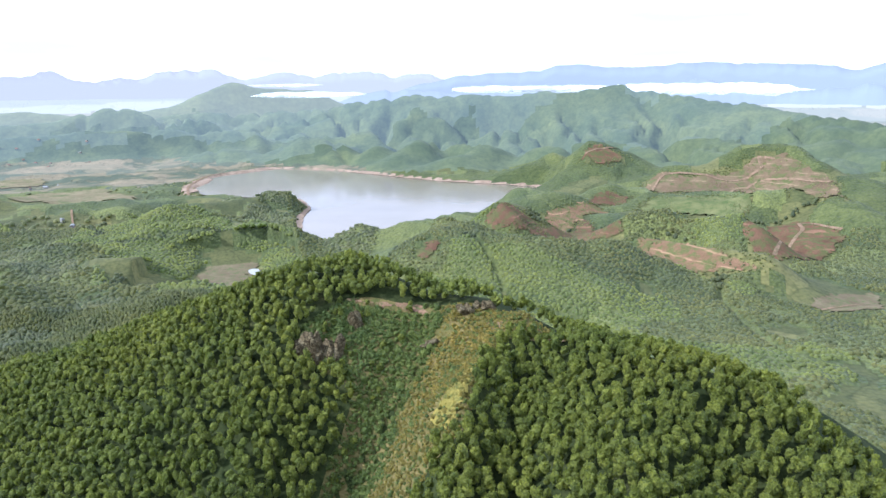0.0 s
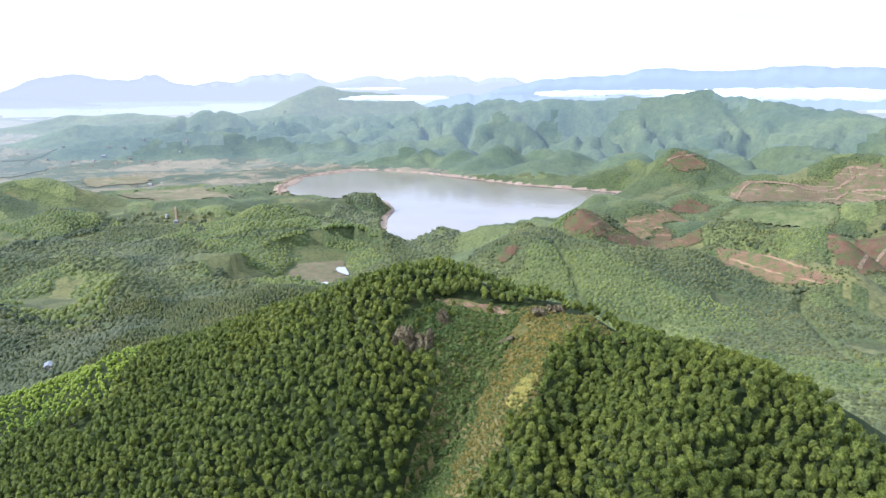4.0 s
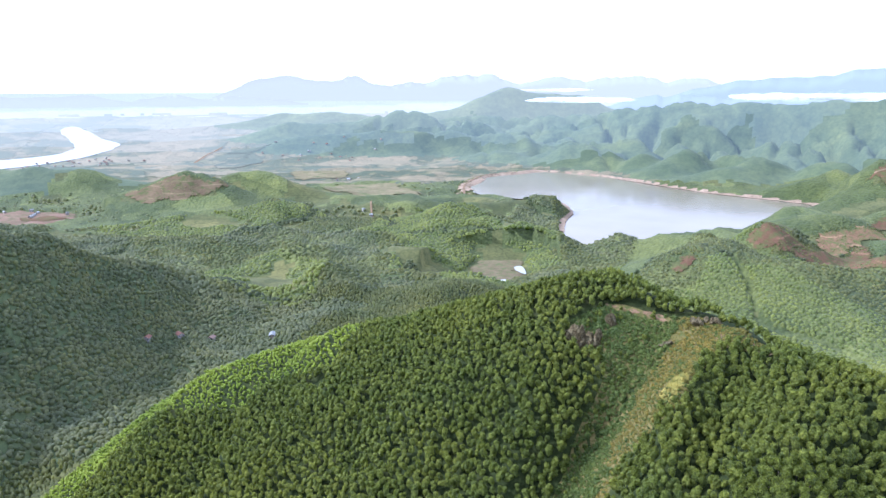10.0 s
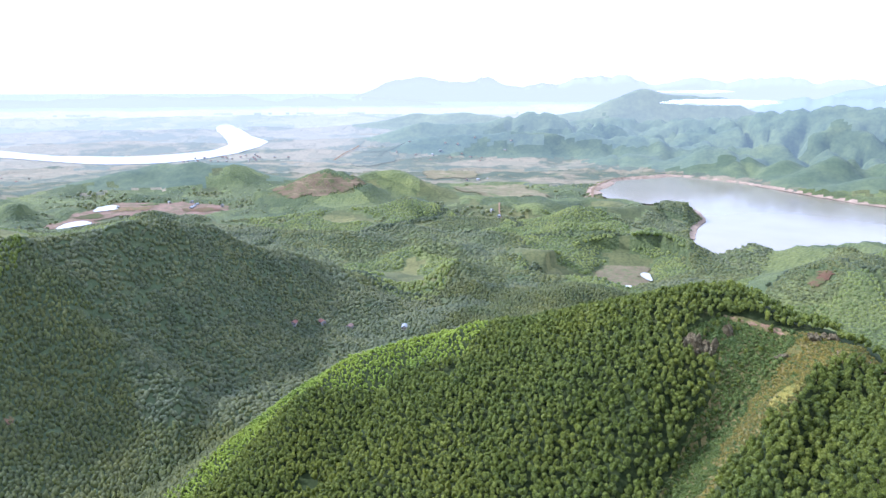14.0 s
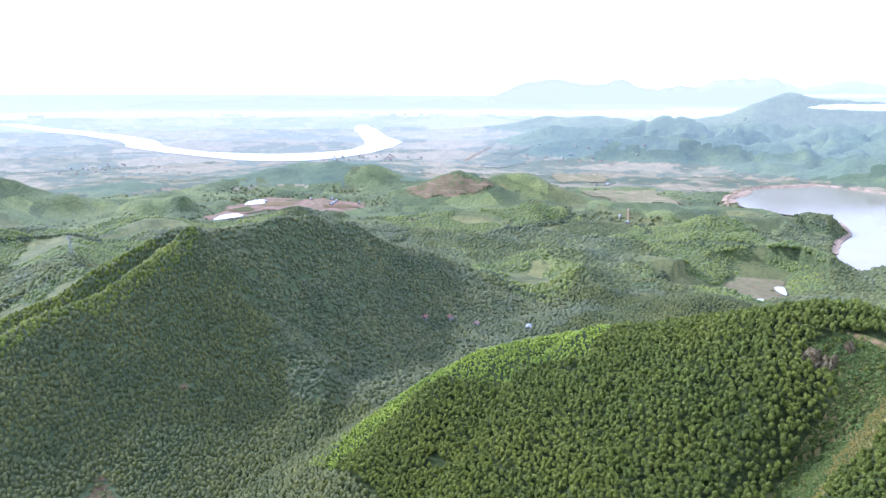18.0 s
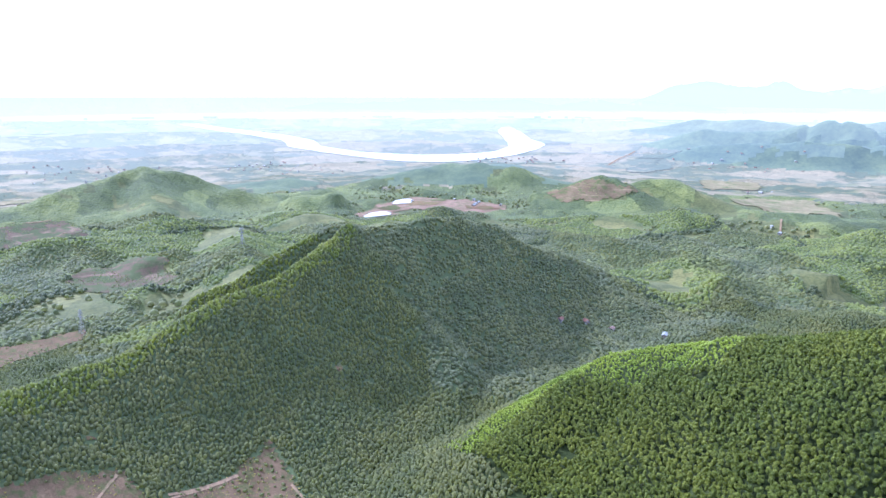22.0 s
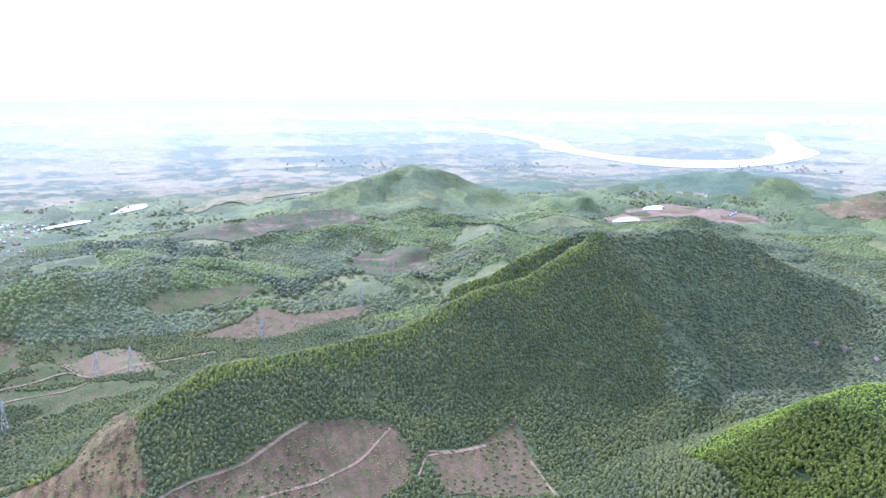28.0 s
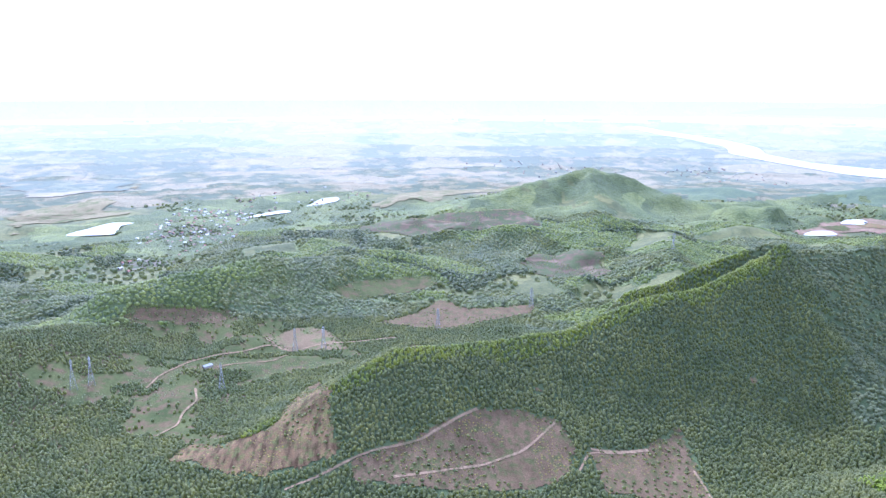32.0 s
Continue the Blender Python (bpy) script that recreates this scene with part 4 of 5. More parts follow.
def jittered(x0, x1, y0, y1, step, shake=0.38):
    gx, gy = np.meshgrid(np.arange(x0, x1, step), np.arange(y0, y1, step * 0.87))
    gx = gx + (np.arange(gx.shape[0]) % 2)[:, None] * step / 2
    gx = gx + rng.uniform(-shake, shake, gx.shape) * step
    gy = gy + rng.uniform(-shake, shake, gx.shape) * step
    return gx.ravel(), gy.ravel()


def on_ground(x, y, lift=0.0):
    return warp(np.stack([x, y, ground_height(x, y) + lift], -1))


SCRUB = [(-38, 260), (-22, 259), (-9, 256), (10, 250), (27, 237), (40, 220), (26, 222), (18, 221), (14, 213), (9, 202), (6, 190), (4, 179), (-6, 171), (-15, 165), (-23, 158), (-29, 150), (-46, 160),
         (-42, 190), (-38, 206), (-34, 216), (-32, 224), (-39, 230), (-50, 232), (-55, 239), (-54, 245), (-48, 252)]
NEAR_TREES = [crown_template(3, 130, s, 1.1, 2, 1.0) for s in range(10)]
SIDE_TREES = [crown_template(5, 40, s + 130, 1.15, 1, 1.0) for s in range(8)]
YOUNG_TREES = [crown_template(3, 8, s + 90, 1.1) for s in range(5)]
FAR_TREES = [(v, f[v[f].mean(1)[:, 2] > -0.45]) for v, f in (crown_template(1, 0, s + 20) for s in range(8))]


PATCHY = [(-520, -320), (-470, -420), (-440, -560), (-520, -760), (-760, -720), (-900, -560), (-930, -420), (-860, -330), (-820, -200), (-720, -180), (-640, -250), (-590, -300)]


def cleared(x, y):
    out = np.zeros(x.shape, bool)
    for b in BARE:
        out |= inside(x, y, b[1])
    for nodes, width in TRACKS:
        if min(math.hypot(a[0] - CENTRE[0], a[1] - CENTRE[1]) for a in nodes) < 1050:
            for (ax, ay), (bx, by) in zip(nodes[:-1], nodes[1:]):
                s = np.clip(((x - ax) * (bx - ax) + (y - ay) * (by - ay)) / ((bx - ax) ** 2 + (by - ay) ** 2), 0, 1)
                out |= np.hypot(x - ax - s * (bx - ax), y - ay - s * (by - ay)) < width * 0.5 + 2.5
    return out


def in_view(x, y):
    a = np.degrees(np.arctan2(-(x - CENTRE[0]), y - CENTRE[1]))
    return (a > -42) & (a < 152)


# the near hill
CREST = HILLS[0][0]
crest_x, crest_y = np.array([p[0] for p in CREST][::-1]), np.array([p[1] for p in CREST][::-1])
x, y = jittered(-430, 215, 40, 420, 3.15, 0.42)
z = ground_height(x, y)
near_hill = ((y > 100 + 0.12 * np.abs(x)) | (x > 60) & (y > 55)) & (z > np.where(x < -200, 48, 55)) & (x > -385)
keep = near_hill & (y < np.interp(x, crest_x, crest_y) + np.where(x > 60, 30, 18)) & (~inside(x, y, SCRUB) | (edge_distance(x, y, SCRUB) < 5 * rng.random(len(x)) - 2.5) & (y < 215)) & (fbm(x, y, 22, 2, 60) > -0.62)
x, y = x[keep], y[keep]
young = (x < -195) & (y > 252 + 0.12 * (x + 205)) | (x < -330)
size = rng.uniform(1.35, 2.2, len(x)) * np.where(young, 0.75, 1.0)
lift = np.where(young, 2.3, 4.2) + rng.uniform(-0.8, 1.0, len(x))
at = on_ground(x, y, 0) + np.stack([0 * x, 0 * x, lift], -1)
order = np.argsort(np.hypot(x - 45, y - 105))
single = np.zeros(len(x), bool)
single[order[:300]] = True
close = np.hypot(x - 25, y - 20) < 222
i = ~young & ~single & ~close
plant("acacia_plantation", SIDE_TREES, at[i], size[i], M_leaf, "acacia plantation on the hill's far shoulder", "trees", (1.1, 1.6), False)
i = ~young & ~single & close
plant("acacia_plantation", NEAR_TREES, at[i], size[i], M_leaf, "dense acacia plantation on the near hillside", "trees", (1.1, 1.6), False)
plant("young_acacia_plantation", YOUNG_TREES, at[young], size[young], M_leaf_young, "bright young acacia plantation on the hill's shoulder", "trees")


def part(name, me, material, parent, label=""):
    ob = new(name, me)
    if material and not me.materials:
        me.materials.append(material)
    ob.parent = parent
    return tagged(ob, label)


def tube(points, radii, sides=6):
    """A tapering tube through points."""
    vs, fs = [], []
    for k, (p, r) in enumerate(zip(points, radii)):
        a = np.linspace(0, 2 * np.pi, sides, endpoint=False)
        vs.append(np.stack([p[0] + r * np.cos(a), p[1] + r * np.sin(a), np.full(sides, p[2])], -1))
    return np.concatenate(vs), grid_faces(len(points), sides, wrap=True)


def join(pieces):
    n, vs, fs = 0, [], []
    for v, f in pieces:
        vs.append(v)
        fs.append(np.asarray(f) + n)
        n += len(v)
    return np.concatenate(vs), np.concatenate(fs)


def acacia(seed):
    r = np.random.default_rng(seed)
    tree = new("acacia_tree")
    stem = [tube([(0, 0, -0.6), (0.05, 0, 1.2), (0.0, 0.08, 2.6), (-0.05, 0.1, 4.6)], [0.17, 0.14, 0.11, 0.05])]
    for k in range(4):
        a, h = k * 1.6 + r.uniform(0, 0.8), 1.8 + 0.6 * k
        d = r.uniform(0.8, 1.2)
        stem.append(tube([(0, 0.03 * k, h), (np.cos(a) * d * 0.5, np.sin(a) * d * 0.5, h + 0.6), (np.cos(a) * d, np.sin(a) * d, h + 1.5)], [0.07, 0.05, 0.02], 5))
    v, f = join(stem)
    part("trunk", mesh_from("trunk", v, f), M_bark, tree, "slim grey-brown trunk with rising limbs")
    v, f = crown_template(7, 460, seed + 40, 1.25, 2, 0.9)
    part("crown", mesh_from("crown", v * (1.9, 1.9, 1.95) + (0, 0, 4.3), f, smooth=False), M_leaf, tree, "rounded yellow-green crown of leaf clumps")
    return tagged(tree, "young acacia tree with a rounded yellow-green crown", "tree", "acacia trees on the near spur")


models = [acacia(s) for s in range(5)]
for n, i in enumerate(order[:300]):
    m = Matrix.LocRotScale(on_ground(x[i:i + 1], y[i:i + 1])[0], Euler((0, 0, rng.uniform(0, 6.28))), None)
    k = n % 5
    s = float(size[i] / 1.85)
    if n < 5:
        models[k].matrix_basis = m
    else:
        copy_thing(models[k], m)

# the second hill and the valley between
x, y = jittered(-960, -100, -900, 900, 3.3, 0.46)
r = np.hypot(x - CENTRE[0], y - CENTRE[1])
z = ground_height(x, y)
near_hill = (y > 100 + 0.12 * np.abs(x)) & (z > 55) & (y < np.interp(x, crest_x, crest_y) + 16) & (x > -385) & (x < 140) & (y < 420)
keep = (r < 1000) & (r > 170) & in_view(x, y) & ~near_hill & ~cleared(x, y)
keep &= ~((x < -820) & (y > -40) & (y < 560)) & ((x < -225 + 0.25 * (y - 300)) | (y < 0) & (x < -330)) & ~((x > -330) & (y > 320) & (y < 520)) & ~((y < 60) & (r < 330))
x, y = x[keep], y[keep]
patchy = inside(x, y, PATCHY) & (fbm(x, y, 70, 3, 99) < -0.22) & (rng.random(len(x)) < 0.95) | inside(x, y, ROUGH) & ((fbm(x, y, 45, 2, 96) < 0.02) | (rng.random(len(x)) < 0.2))
x, y = x[~patchy], y[~patchy]
mixed = ((fbm(x, y, 160, 3, 64) > 0.12) & (y > 200)) | (y > 222 + 0.28 * (x + 644) + 14 * fbm(x, y, 50, 2, 65)) & (x < -400) & (y < 700)
size = rng.uniform(1.4, 2.2, len(x)) * np.where(mixed, 1.4, 1.0)
thin = ~mixed | (rng.random(len(x)) < 0.62)
x, y, size, mixed = x[thin], y[thin], size[thin], mixed[thin]
at = on_ground(x, y, 1.2)
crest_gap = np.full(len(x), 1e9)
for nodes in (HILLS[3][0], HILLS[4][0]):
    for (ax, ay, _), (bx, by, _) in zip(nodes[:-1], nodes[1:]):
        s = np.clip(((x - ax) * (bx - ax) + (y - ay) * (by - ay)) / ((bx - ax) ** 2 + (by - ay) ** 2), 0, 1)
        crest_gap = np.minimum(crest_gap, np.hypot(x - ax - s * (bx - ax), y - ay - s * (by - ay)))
# trees near the crest get the leaves with sunlight in their colour
painted_sun = ~mixed & ((crest_gap < 15 + 16 * fbm(x, y, 60, 2, 161)) & (rng.random(len(x)) < 0.75))
plant("ridge_plantation", FAR_TREES, at[painted_sun], size[painted_sun], M_leaf_ridge, "trees along the second hill's ridge, sunlight painted into their yellow-green leaves", "trees", (1.2, 2.1))
plant("dark_plantation", FAR_TREES, at[~mixed & ~painted_sun], size[~mixed & ~painted_sun], M_leaf_dark, "dark green plantation on the second hill", "trees", (1.2, 2.1))
plant("mixed_woodland", FAR_TREES, at[mixed], size[mixed], M_leaf_mixed, "grey-green mixed woodland in the valley", "trees")


# plantations beyond the near hill
x, y = jittered(-260, 760, 330, 1330, 5.3)
r = np.hypot(x - CENTRE[0], y - CENTRE[1])
keep = (r > 400) & (r < 1330) & in_view(x, y) & ~cleared(x, y) & ~inside(x, y, LAKE) & (x > -225 + 0.25 * (y - 300))
x, y = x[keep], y[keep]
keep = (canopy(x, y) > 2.0) | (np.hypot(x - CENTRE[0], y - CENTRE[1]) < 545)
x, y = x[keep], y[keep]
SMALL = []
for s in range(6):
    v, f = ico(1)
    v = v * np.random.default_rng(s + 300).uniform(0.8, 1.25, (len(v), 1))
    SMALL.append((v, f[v[f].mean(1)[:, 2] > -0.3]))
bright = fbm(x, y, 150, 3, 164) > 0.08
at = on_ground(x, y, 0) + np.stack([0 * x, 0 * x, np.maximum(canopy(x, y), 2.6) - 1.3], -1)
size = rng.uniform(2.2, 3.2, len(x))
plant("valley_plantation", SMALL, at[~bright], size[~bright], M_leaf_dark, "green plantation blocks beyond the near hill", "trees", (0.9, 1.4))
plant("valley_plantation", SMALL, at[bright], size[bright], M_leaf_block, "lighter green plantation blocks beyond the near hill", "trees", (0.9, 1.4))

gx1, gy1 = jittered(min(p[0] for p in ROUGH), max(p[0] for p in ROUGH), min(p[1] for p in ROUGH), max(p[1] for p in ROUGH), 4.2, 0.5)
keep = inside(gx1, gy1, ROUGH) & (fbm(gx1, gy1, 30, 3, 95) > -0.15) & ~cleared(gx1, gy1)
gx1, gy1 = gx1[keep], gy1[keep]
plant("pasture_scrub", SMALL, on_ground(gx1, gy1, 0.4), rng.uniform(0.6, 1.5, len(gx1)), M_leaf_mixed, "low green scrub in the rough pasture", "scrub", (0.5, 0.9))
tagged(sheet("rough_grassland", PATCHY, over_ground(0.2), EARTH["rough"], 9.0, 6.0, 37), "rough grassy clearings between plantation blocks", "grassland", kind="structure")

# scrub, grass and bare soil on the near hill
scrub_sheet = sheet("grassy_gully", SCRUB, lambda x, y: ground_height(x, y) + 0.25, M_slope, 2.5, 1.5, 23)
tagged(scrub_sheet, "rough grassy gully and spur on the near hill", "slope", kind="structure")
straw = [(10, 210), (8, 198), (6, 188), (2, 180), (-6, 178), (-7, 186), (-2, 197), (4, 213)]
tagged(sheet("straw_slope", straw, lambda x, y: ground_height(x, y) + 0.42, M_straw, 1.2, 2.0, 27, 3.5), "straw-coloured dry grass slope of the spur", "slope", kind="structure")
crest_soil = [(-40, 259), (-30, 260), (-14, 258), (-3, 252), (-9, 251), (-21, 254), (-32, 256)]
tagged(sheet("bare_crest", crest_soil, lambda x, y: ground_height(x, y) + 0.45, M_crest, 1.0, 1.2, 29, 2.5), "strip of bare brown soil below the crest trees", "soil", kind="structure")
for spot in ([(10, 237), (15, 237), (20, 230), (15, 227)], [(27, 229), (33, 226), (38, 219), (31, 221)]):
    tagged(sheet("bare_crest", spot, lambda x, y: ground_height(x, y) + 0.45, M_crest, 1.5, 0.6, 31), "small patch of bare brown soil on the crest", "soil", kind="structure")
SHRUBS = [crown_template(2, 26, s + 60, 1.0, 1, 0.85) for s in range(8)]
x, y = jittered(-60, 40, 135, 270, 1.25, 0.5)
keep = inside(x, y, SCRUB) & ~inside(x, y, crest_soil)
x, y = x[keep], y[keep]
axis = -36 + 26 * np.clip((y - 150) / 95.0, 0, 1) ** 2
wet = x < axis + 9 + 13 * fbm(x, y, 18, 3, 66)
thin = fbm(x, y, 12, 3, 67)
size = rng.uniform(0.5, 1.2, len(x)) * np.where(wet, 1.45, 1.0) * (1 + 0.7 * (rng.random(len(x)) < 0.09))
at = on_ground(x, y, 0.45)
plant("gully_shrubs", SHRUBS, at[wet], size[wet], M_shrub, "dense green shrubs in the gully", "shrubs", (0.8, 1.3), False)
grassy = (y < 210) & (x > -8 + 0.14 * (y - 140)) & (x < 14)
dry = ~wet & ((thin > -0.5) & ~grassy | (thin > -0.2))
olive = dry & (rng.random(len(x)) < 0.42)
plant("olive_scrub", SHRUBS, at[olive], size[olive], M_shrub, "green shrubs scattered over the spur", "shrubs", (0.6, 1.1), False)
dry &= ~olive
plant("dry_scrub", SHRUBS, at[dry], size[dry] * 1.15, M_scrub_dry, "olive and straw-coloured scrub on the spur", "shrubs", (0.6, 1.1), False)
tall_x, tall_y = jittered(-58, 0, 138, 262, 5.0, 0.5)
keep = inside(tall_x, tall_y, SCRUB) & (tall_x < -36 + 26 * np.clip((tall_y - 150) / 95.0, 0, 1) ** 2 - 2) & (rng.random(len(tall_x)) < 0.5)
tall_x, tall_y = tall_x[keep], tall_y[keep]
plant("gully_trees", NEAR_TREES, on_ground(tall_x, tall_y, 1.8), rng.uniform(1.0, 1.7, len(tall_x)), M_leaf, "small trees growing up the side of the gully", "trees", (1.0, 1.5), False)


def tuft_template(seed):
    r = np.random.default_rng(seed)
    vs, fs = [], []
    for k in range(7):
        a, lean, h, w = r.uniform(0, 6.28), r.uniform(0.1, 0.6), r.uniform(0.6, 1.2), r.uniform(0.05, 0.1)
        d, s = np.array([np.cos(a), np.sin(a), 0]), np.array([-np.sin(a), np.cos(a), 0])
        vs += [d * 0.1 - s * w, d * 0.1 + s * w, d * lean + np.array([0, 0, h])]
        fs.append([3 * k, 3 * k + 1, 3 * k + 2])
    return np.array(vs), np.array(fs)


i = ~wet
gx2, gy2 = x[i] + rng.uniform(-0.7, 0.7, i.sum()), y[i] + rng.uniform(-0.7, 0.7, i.sum())
plant("dry_grass", [tuft_template(s) for s in range(5)], on_ground(gx2, gy2, 0.2), rng.uniform(0.6, 1.2, i.sum()), M_grass, "tall dry straw-coloured grass on the spur", "grass", (0.8, 1.2))


def boulder(seed, size):
    r = np.random.default_rng(seed)
    v, f = ico(3)
    planes = r.normal(size=(14, 3))
    planes /= np.linalg.norm(planes, axis=1)[:, None]
    cut = r.uniform(0.45, 0.9, 14)
    for p, c in zip(planes, cut):
        over = np.maximum(v @ p - c, 0)
        v = v - over[:, None] * p * 0.92
    v = v * (1 + r.uniform(-0.03, 0.03, (len(v), 1)))
    return mesh_from("boulder", v * size, f, smooth=False)


def outcrop(cx, cy, spread, count, tall, seed, label, big=1.0):
    r = np.random.default_rng(seed)
    z0 = float(ground_height(cx, cy))
    rock = new("rock_outcrop")
    rock.location = (cx, cy, z0)
    for k in range(count):
        dx, dy = r.uniform(-spread, spread), r.uniform(-spread, spread) * 0.3
        s = r.uniform(1.2, 2.4) * big
        b = part("boulder", boulder(seed * 50 + k, np.array([s * r.uniform(0.7, 1.2), s * r.uniform(0.6, 1.0), s * tall * r.uniform(0.6, 1.1)])), M_rock, rock)
        b.location = (dx, dy, float(ground_height(cx + dx, cy + dy)) - z0 + s * 0.55)
        b.rotation_euler = (r.uniform(-0.3, 0.3), r.uniform(-0.3, 0.3), r.uniform(0, 6.28))
    tagged(rock, label, "rocks", "rock outcrops on the near hill")


outcrop(9, 247, 6.0, 13, 1.0, 1, "pale grey jointed boulders on the grassy crest", 1.15)
outcrop(-34, 248, 2.2, 7, 2.1, 2, "upright pale grey cliff of split rock", 1.25)
outcrop(-46, 237, 8.0, 30, 2.0, 3, "broad brown and grey rock face among shrubs", 1.4)
outcrop(-8, 236, 2.0, 4, 0.8, 4, "few low grey boulders in the scrub")

# ---- buildings, pylons, villages ----


def box_mesh(name, size, at=(0, 0, 0)):
    bm = bmesh.new()
    bmesh.ops.create_cube(bm, size=1, matrix=Matrix.Translation(at) @ Matrix.Diagonal((*size, 1)))
    bmesh.ops.bevel(bm, geom=bm.edges[:], offset=min(size) * 0.03, segments=1, affect='EDGES')
    me = bpy.data.meshes.new(name)
    bm.to_mesh(me)
    bm.free()
    return me


def gable_mesh(name, w, d, base, rise, over=0.6, thick=0.18):
    """A gable roof of two sloping slabs."""
    hw, hd = w / 2 + over, d / 2 + over
    lower = base - rise * over / (w / 2)
    prof = [(-hw, lower), (0, base + rise), (hw, lower), (hw, lower + thick), (0, base + rise + thick * 1.2), (-hw, lower + thick)]
    v = np.array([(x, y, z) for y in (-hd, hd) for x, z in prof])
    bm = bmesh.new()
    vs = [bm.verts.new(p) for p in v]
    for k in range(6):
        bm.faces.new((vs[k], vs[(k + 1) % 6], vs[6 + (k + 1) % 6], vs[6 + k]))
    for o in (0, 6):
        bm.faces.new([vs[o + k] for k in (0, 1, 4, 5)])
        bm.faces.new([vs[o + k] for k in (1, 2, 3, 4)])
    bmesh.ops.recalc_face_normals(bm, faces=bm.faces[:])
    me = bpy.data.meshes.new(name)
    bm.to_mesh(me)
    bm.free()
    return me


def wall_mesh(w, d, h, rise):
    """Four walls with gable ends, standing a little into the ground."""
    prof = [(-w / 2, -1.5), (w / 2, -1.5), (w / 2, h), (0, h + rise), (-w / 2, h)]
    bm = bmesh.new()
    rows = [[bm.verts.new((x, y, z)) for x, z in prof] for y in (-d / 2, d / 2)]
    bm.faces.new(rows[0])
    bm.faces.new(rows[1][::-1])
    for k in range(5):
        bm.faces.new((rows[0][k], rows[1][k], rows[1][(k + 1) % 5], rows[0][(k + 1) % 5]))
    bmesh.ops.recalc_face_normals(bm, faces=bm.faces[:])
    me = bpy.data.meshes.new("wall")
    bm.to_mesh(me)
    bm.free()
    return me


def house(w, d, h, rise, wall, roof, label):
    home = new("house")
    part("wall", wall_mesh(w, d, h, rise), wall, home)
    part("roof", gable_mesh("roof", w, d, h, rise), roof, home)
    part("door", box_mesh("door", (1.1, 0.12, 2.1), (0, -d / 2 - 0.03, 1.05)), M_roof[3], home)
    for sx in (-1, 1):
        part("window", box_mesh("window", (1.2, 0.10, 1.2), (sx * w * 0.3, -d / 2 - 0.03, 1.6)), M_glass, home)
    return tagged(home, label, "house", "village houses")


HOUSES = [house(6.5, 9, 3.0, 1.7, M_wall[0], M_roof[0], "small white house with a red tiled roof"), house(6, 11, 3.0, 1.3, M_wall[1], M_roof[1], "cream house with a grey sheet-metal roof"),
          house(7, 13, 3.4, 1.4, M_wall[0], M_roof[2], "long white house with a pale metal roof"), house(6, 8, 2.8, 1.6, M_wall[1], M_roof[3], "small cream house with a brown roof"),
          house(6, 8, 5.6, 1.2, M_wall[0], M_roof[1], "two-storey white house with a grey roof")]
placed = [0] * 5


def set_house(k, x, y, turn, grow=1.0):
    at = on_ground(np.array([x]), np.array([y]), 0.2 + 0.0012 * math.hypot(x, y))[0]
    m = Matrix.LocRotScale(at, Euler((0, 0, turn)), None)
    if placed[k] == 0:
        HOUSES[k].matrix_basis = m
    else:
        copy_thing(HOUSES[k], m)
    placed[k] += 1


hr = np.random.default_rng(11)


def settle(poly, count, gap, line=None):
    """Houses spread in an outline, with a least gap between them."""
    (x0, y0), (x1, y1) = np.min(poly, 0), np.max(poly, 0)
    done = []
    for _ in range(count * 30):
        if len(done) >= count:
            break
        x, y = hr.uniform(x0, x1), hr.uniform(y0, y1)
        if inside(np.array([x]), np.array([y]), poly)[0] and all((x - a) ** 2 + (y - b) ** 2 > gap * gap for a, b in done):
            if fbm(np.array([x]), np.array([y]), 160, 2, 95)[0] > -0.25:
                done.append((x, y))
                set_house(int(hr.choice(5, p=[0.34, 0.20, 0.10, 0.28, 0.08])), x, y, hr.uniform(-0.5, 0.5) + 1.5)
    return done


settle(VILLAGE, 130, 15)
settle([(-1900, -700), (-2300, -820), (-2500, -500), (-2250, -300), (-1980, -560)], 30, 35)
settle([(-2555, 488), (-2984, 842), (-3612, 314), (-3300, 0), (-2700, 200)], 40, 45)
settle([(-2388, 1102), (-2625, 1393), (-3156, 1264), (-2958, 883)], 34, 40)
settle([(-2346, 2500), (-2800, 2300), (-2600, 1950), (-2300, 2100)], 26, 35)
settle([(-1900, 2500), (-2100, 3000), (-1500, 3000), (-1300, 2600)], 18, 60)
for k, x, y, turn in ((0, -557, 481, 0.4), (0, -534, 505, 1.1), (3, -520, 540, 0.2), (2, -529, 1250, 0.5), (1, -500, 1240, 1.2), (2, -760, 1419, 0.3), (4, -790, 1440, 0.9), (2, -1171, 2068, 1.4), (0, -1200, 2040, 0.6),
                      (1, -1150, 2100, 0.8), (2, -1565, 1187, 0.4), (4, -1600, 1200, 0.1), (1, -438, 541, 0.5), (1, -700, -470, 0.8)):
    set_house(k, x, y, turn)


def beam(a, b, w):
    """A square bar between two points, as vertices and faces."""
    a, b = np.array(a, float), np.array(b, float)
    d = (b - a) / np.linalg.norm(b - a)
    s = np.cross(d, (0, 0, 1) if abs(d[2]) < 0.9 else (1, 0, 0))
    s /= np.linalg.norm(s)
    u = np.cross(d, s)
    ring = [s * w + u * w, -s * w + u * w, -s * w - u * w, s * w - u * w]
    v = np.array([a + q for q in ring] + [b + q for q in ring])
    f = [(0, 1, 2, 3), (7, 6, 5, 4), (0, 4, 5, 1), (1, 5, 6, 2), (2, 6, 7, 3), (3, 7, 4, 0)]
    return v, np.array(f)


def beams(name, rows, w):
    v, f = join([beam(a, b, w) for a, b in rows])
    return mesh_from(name, v, f, smooth=False)


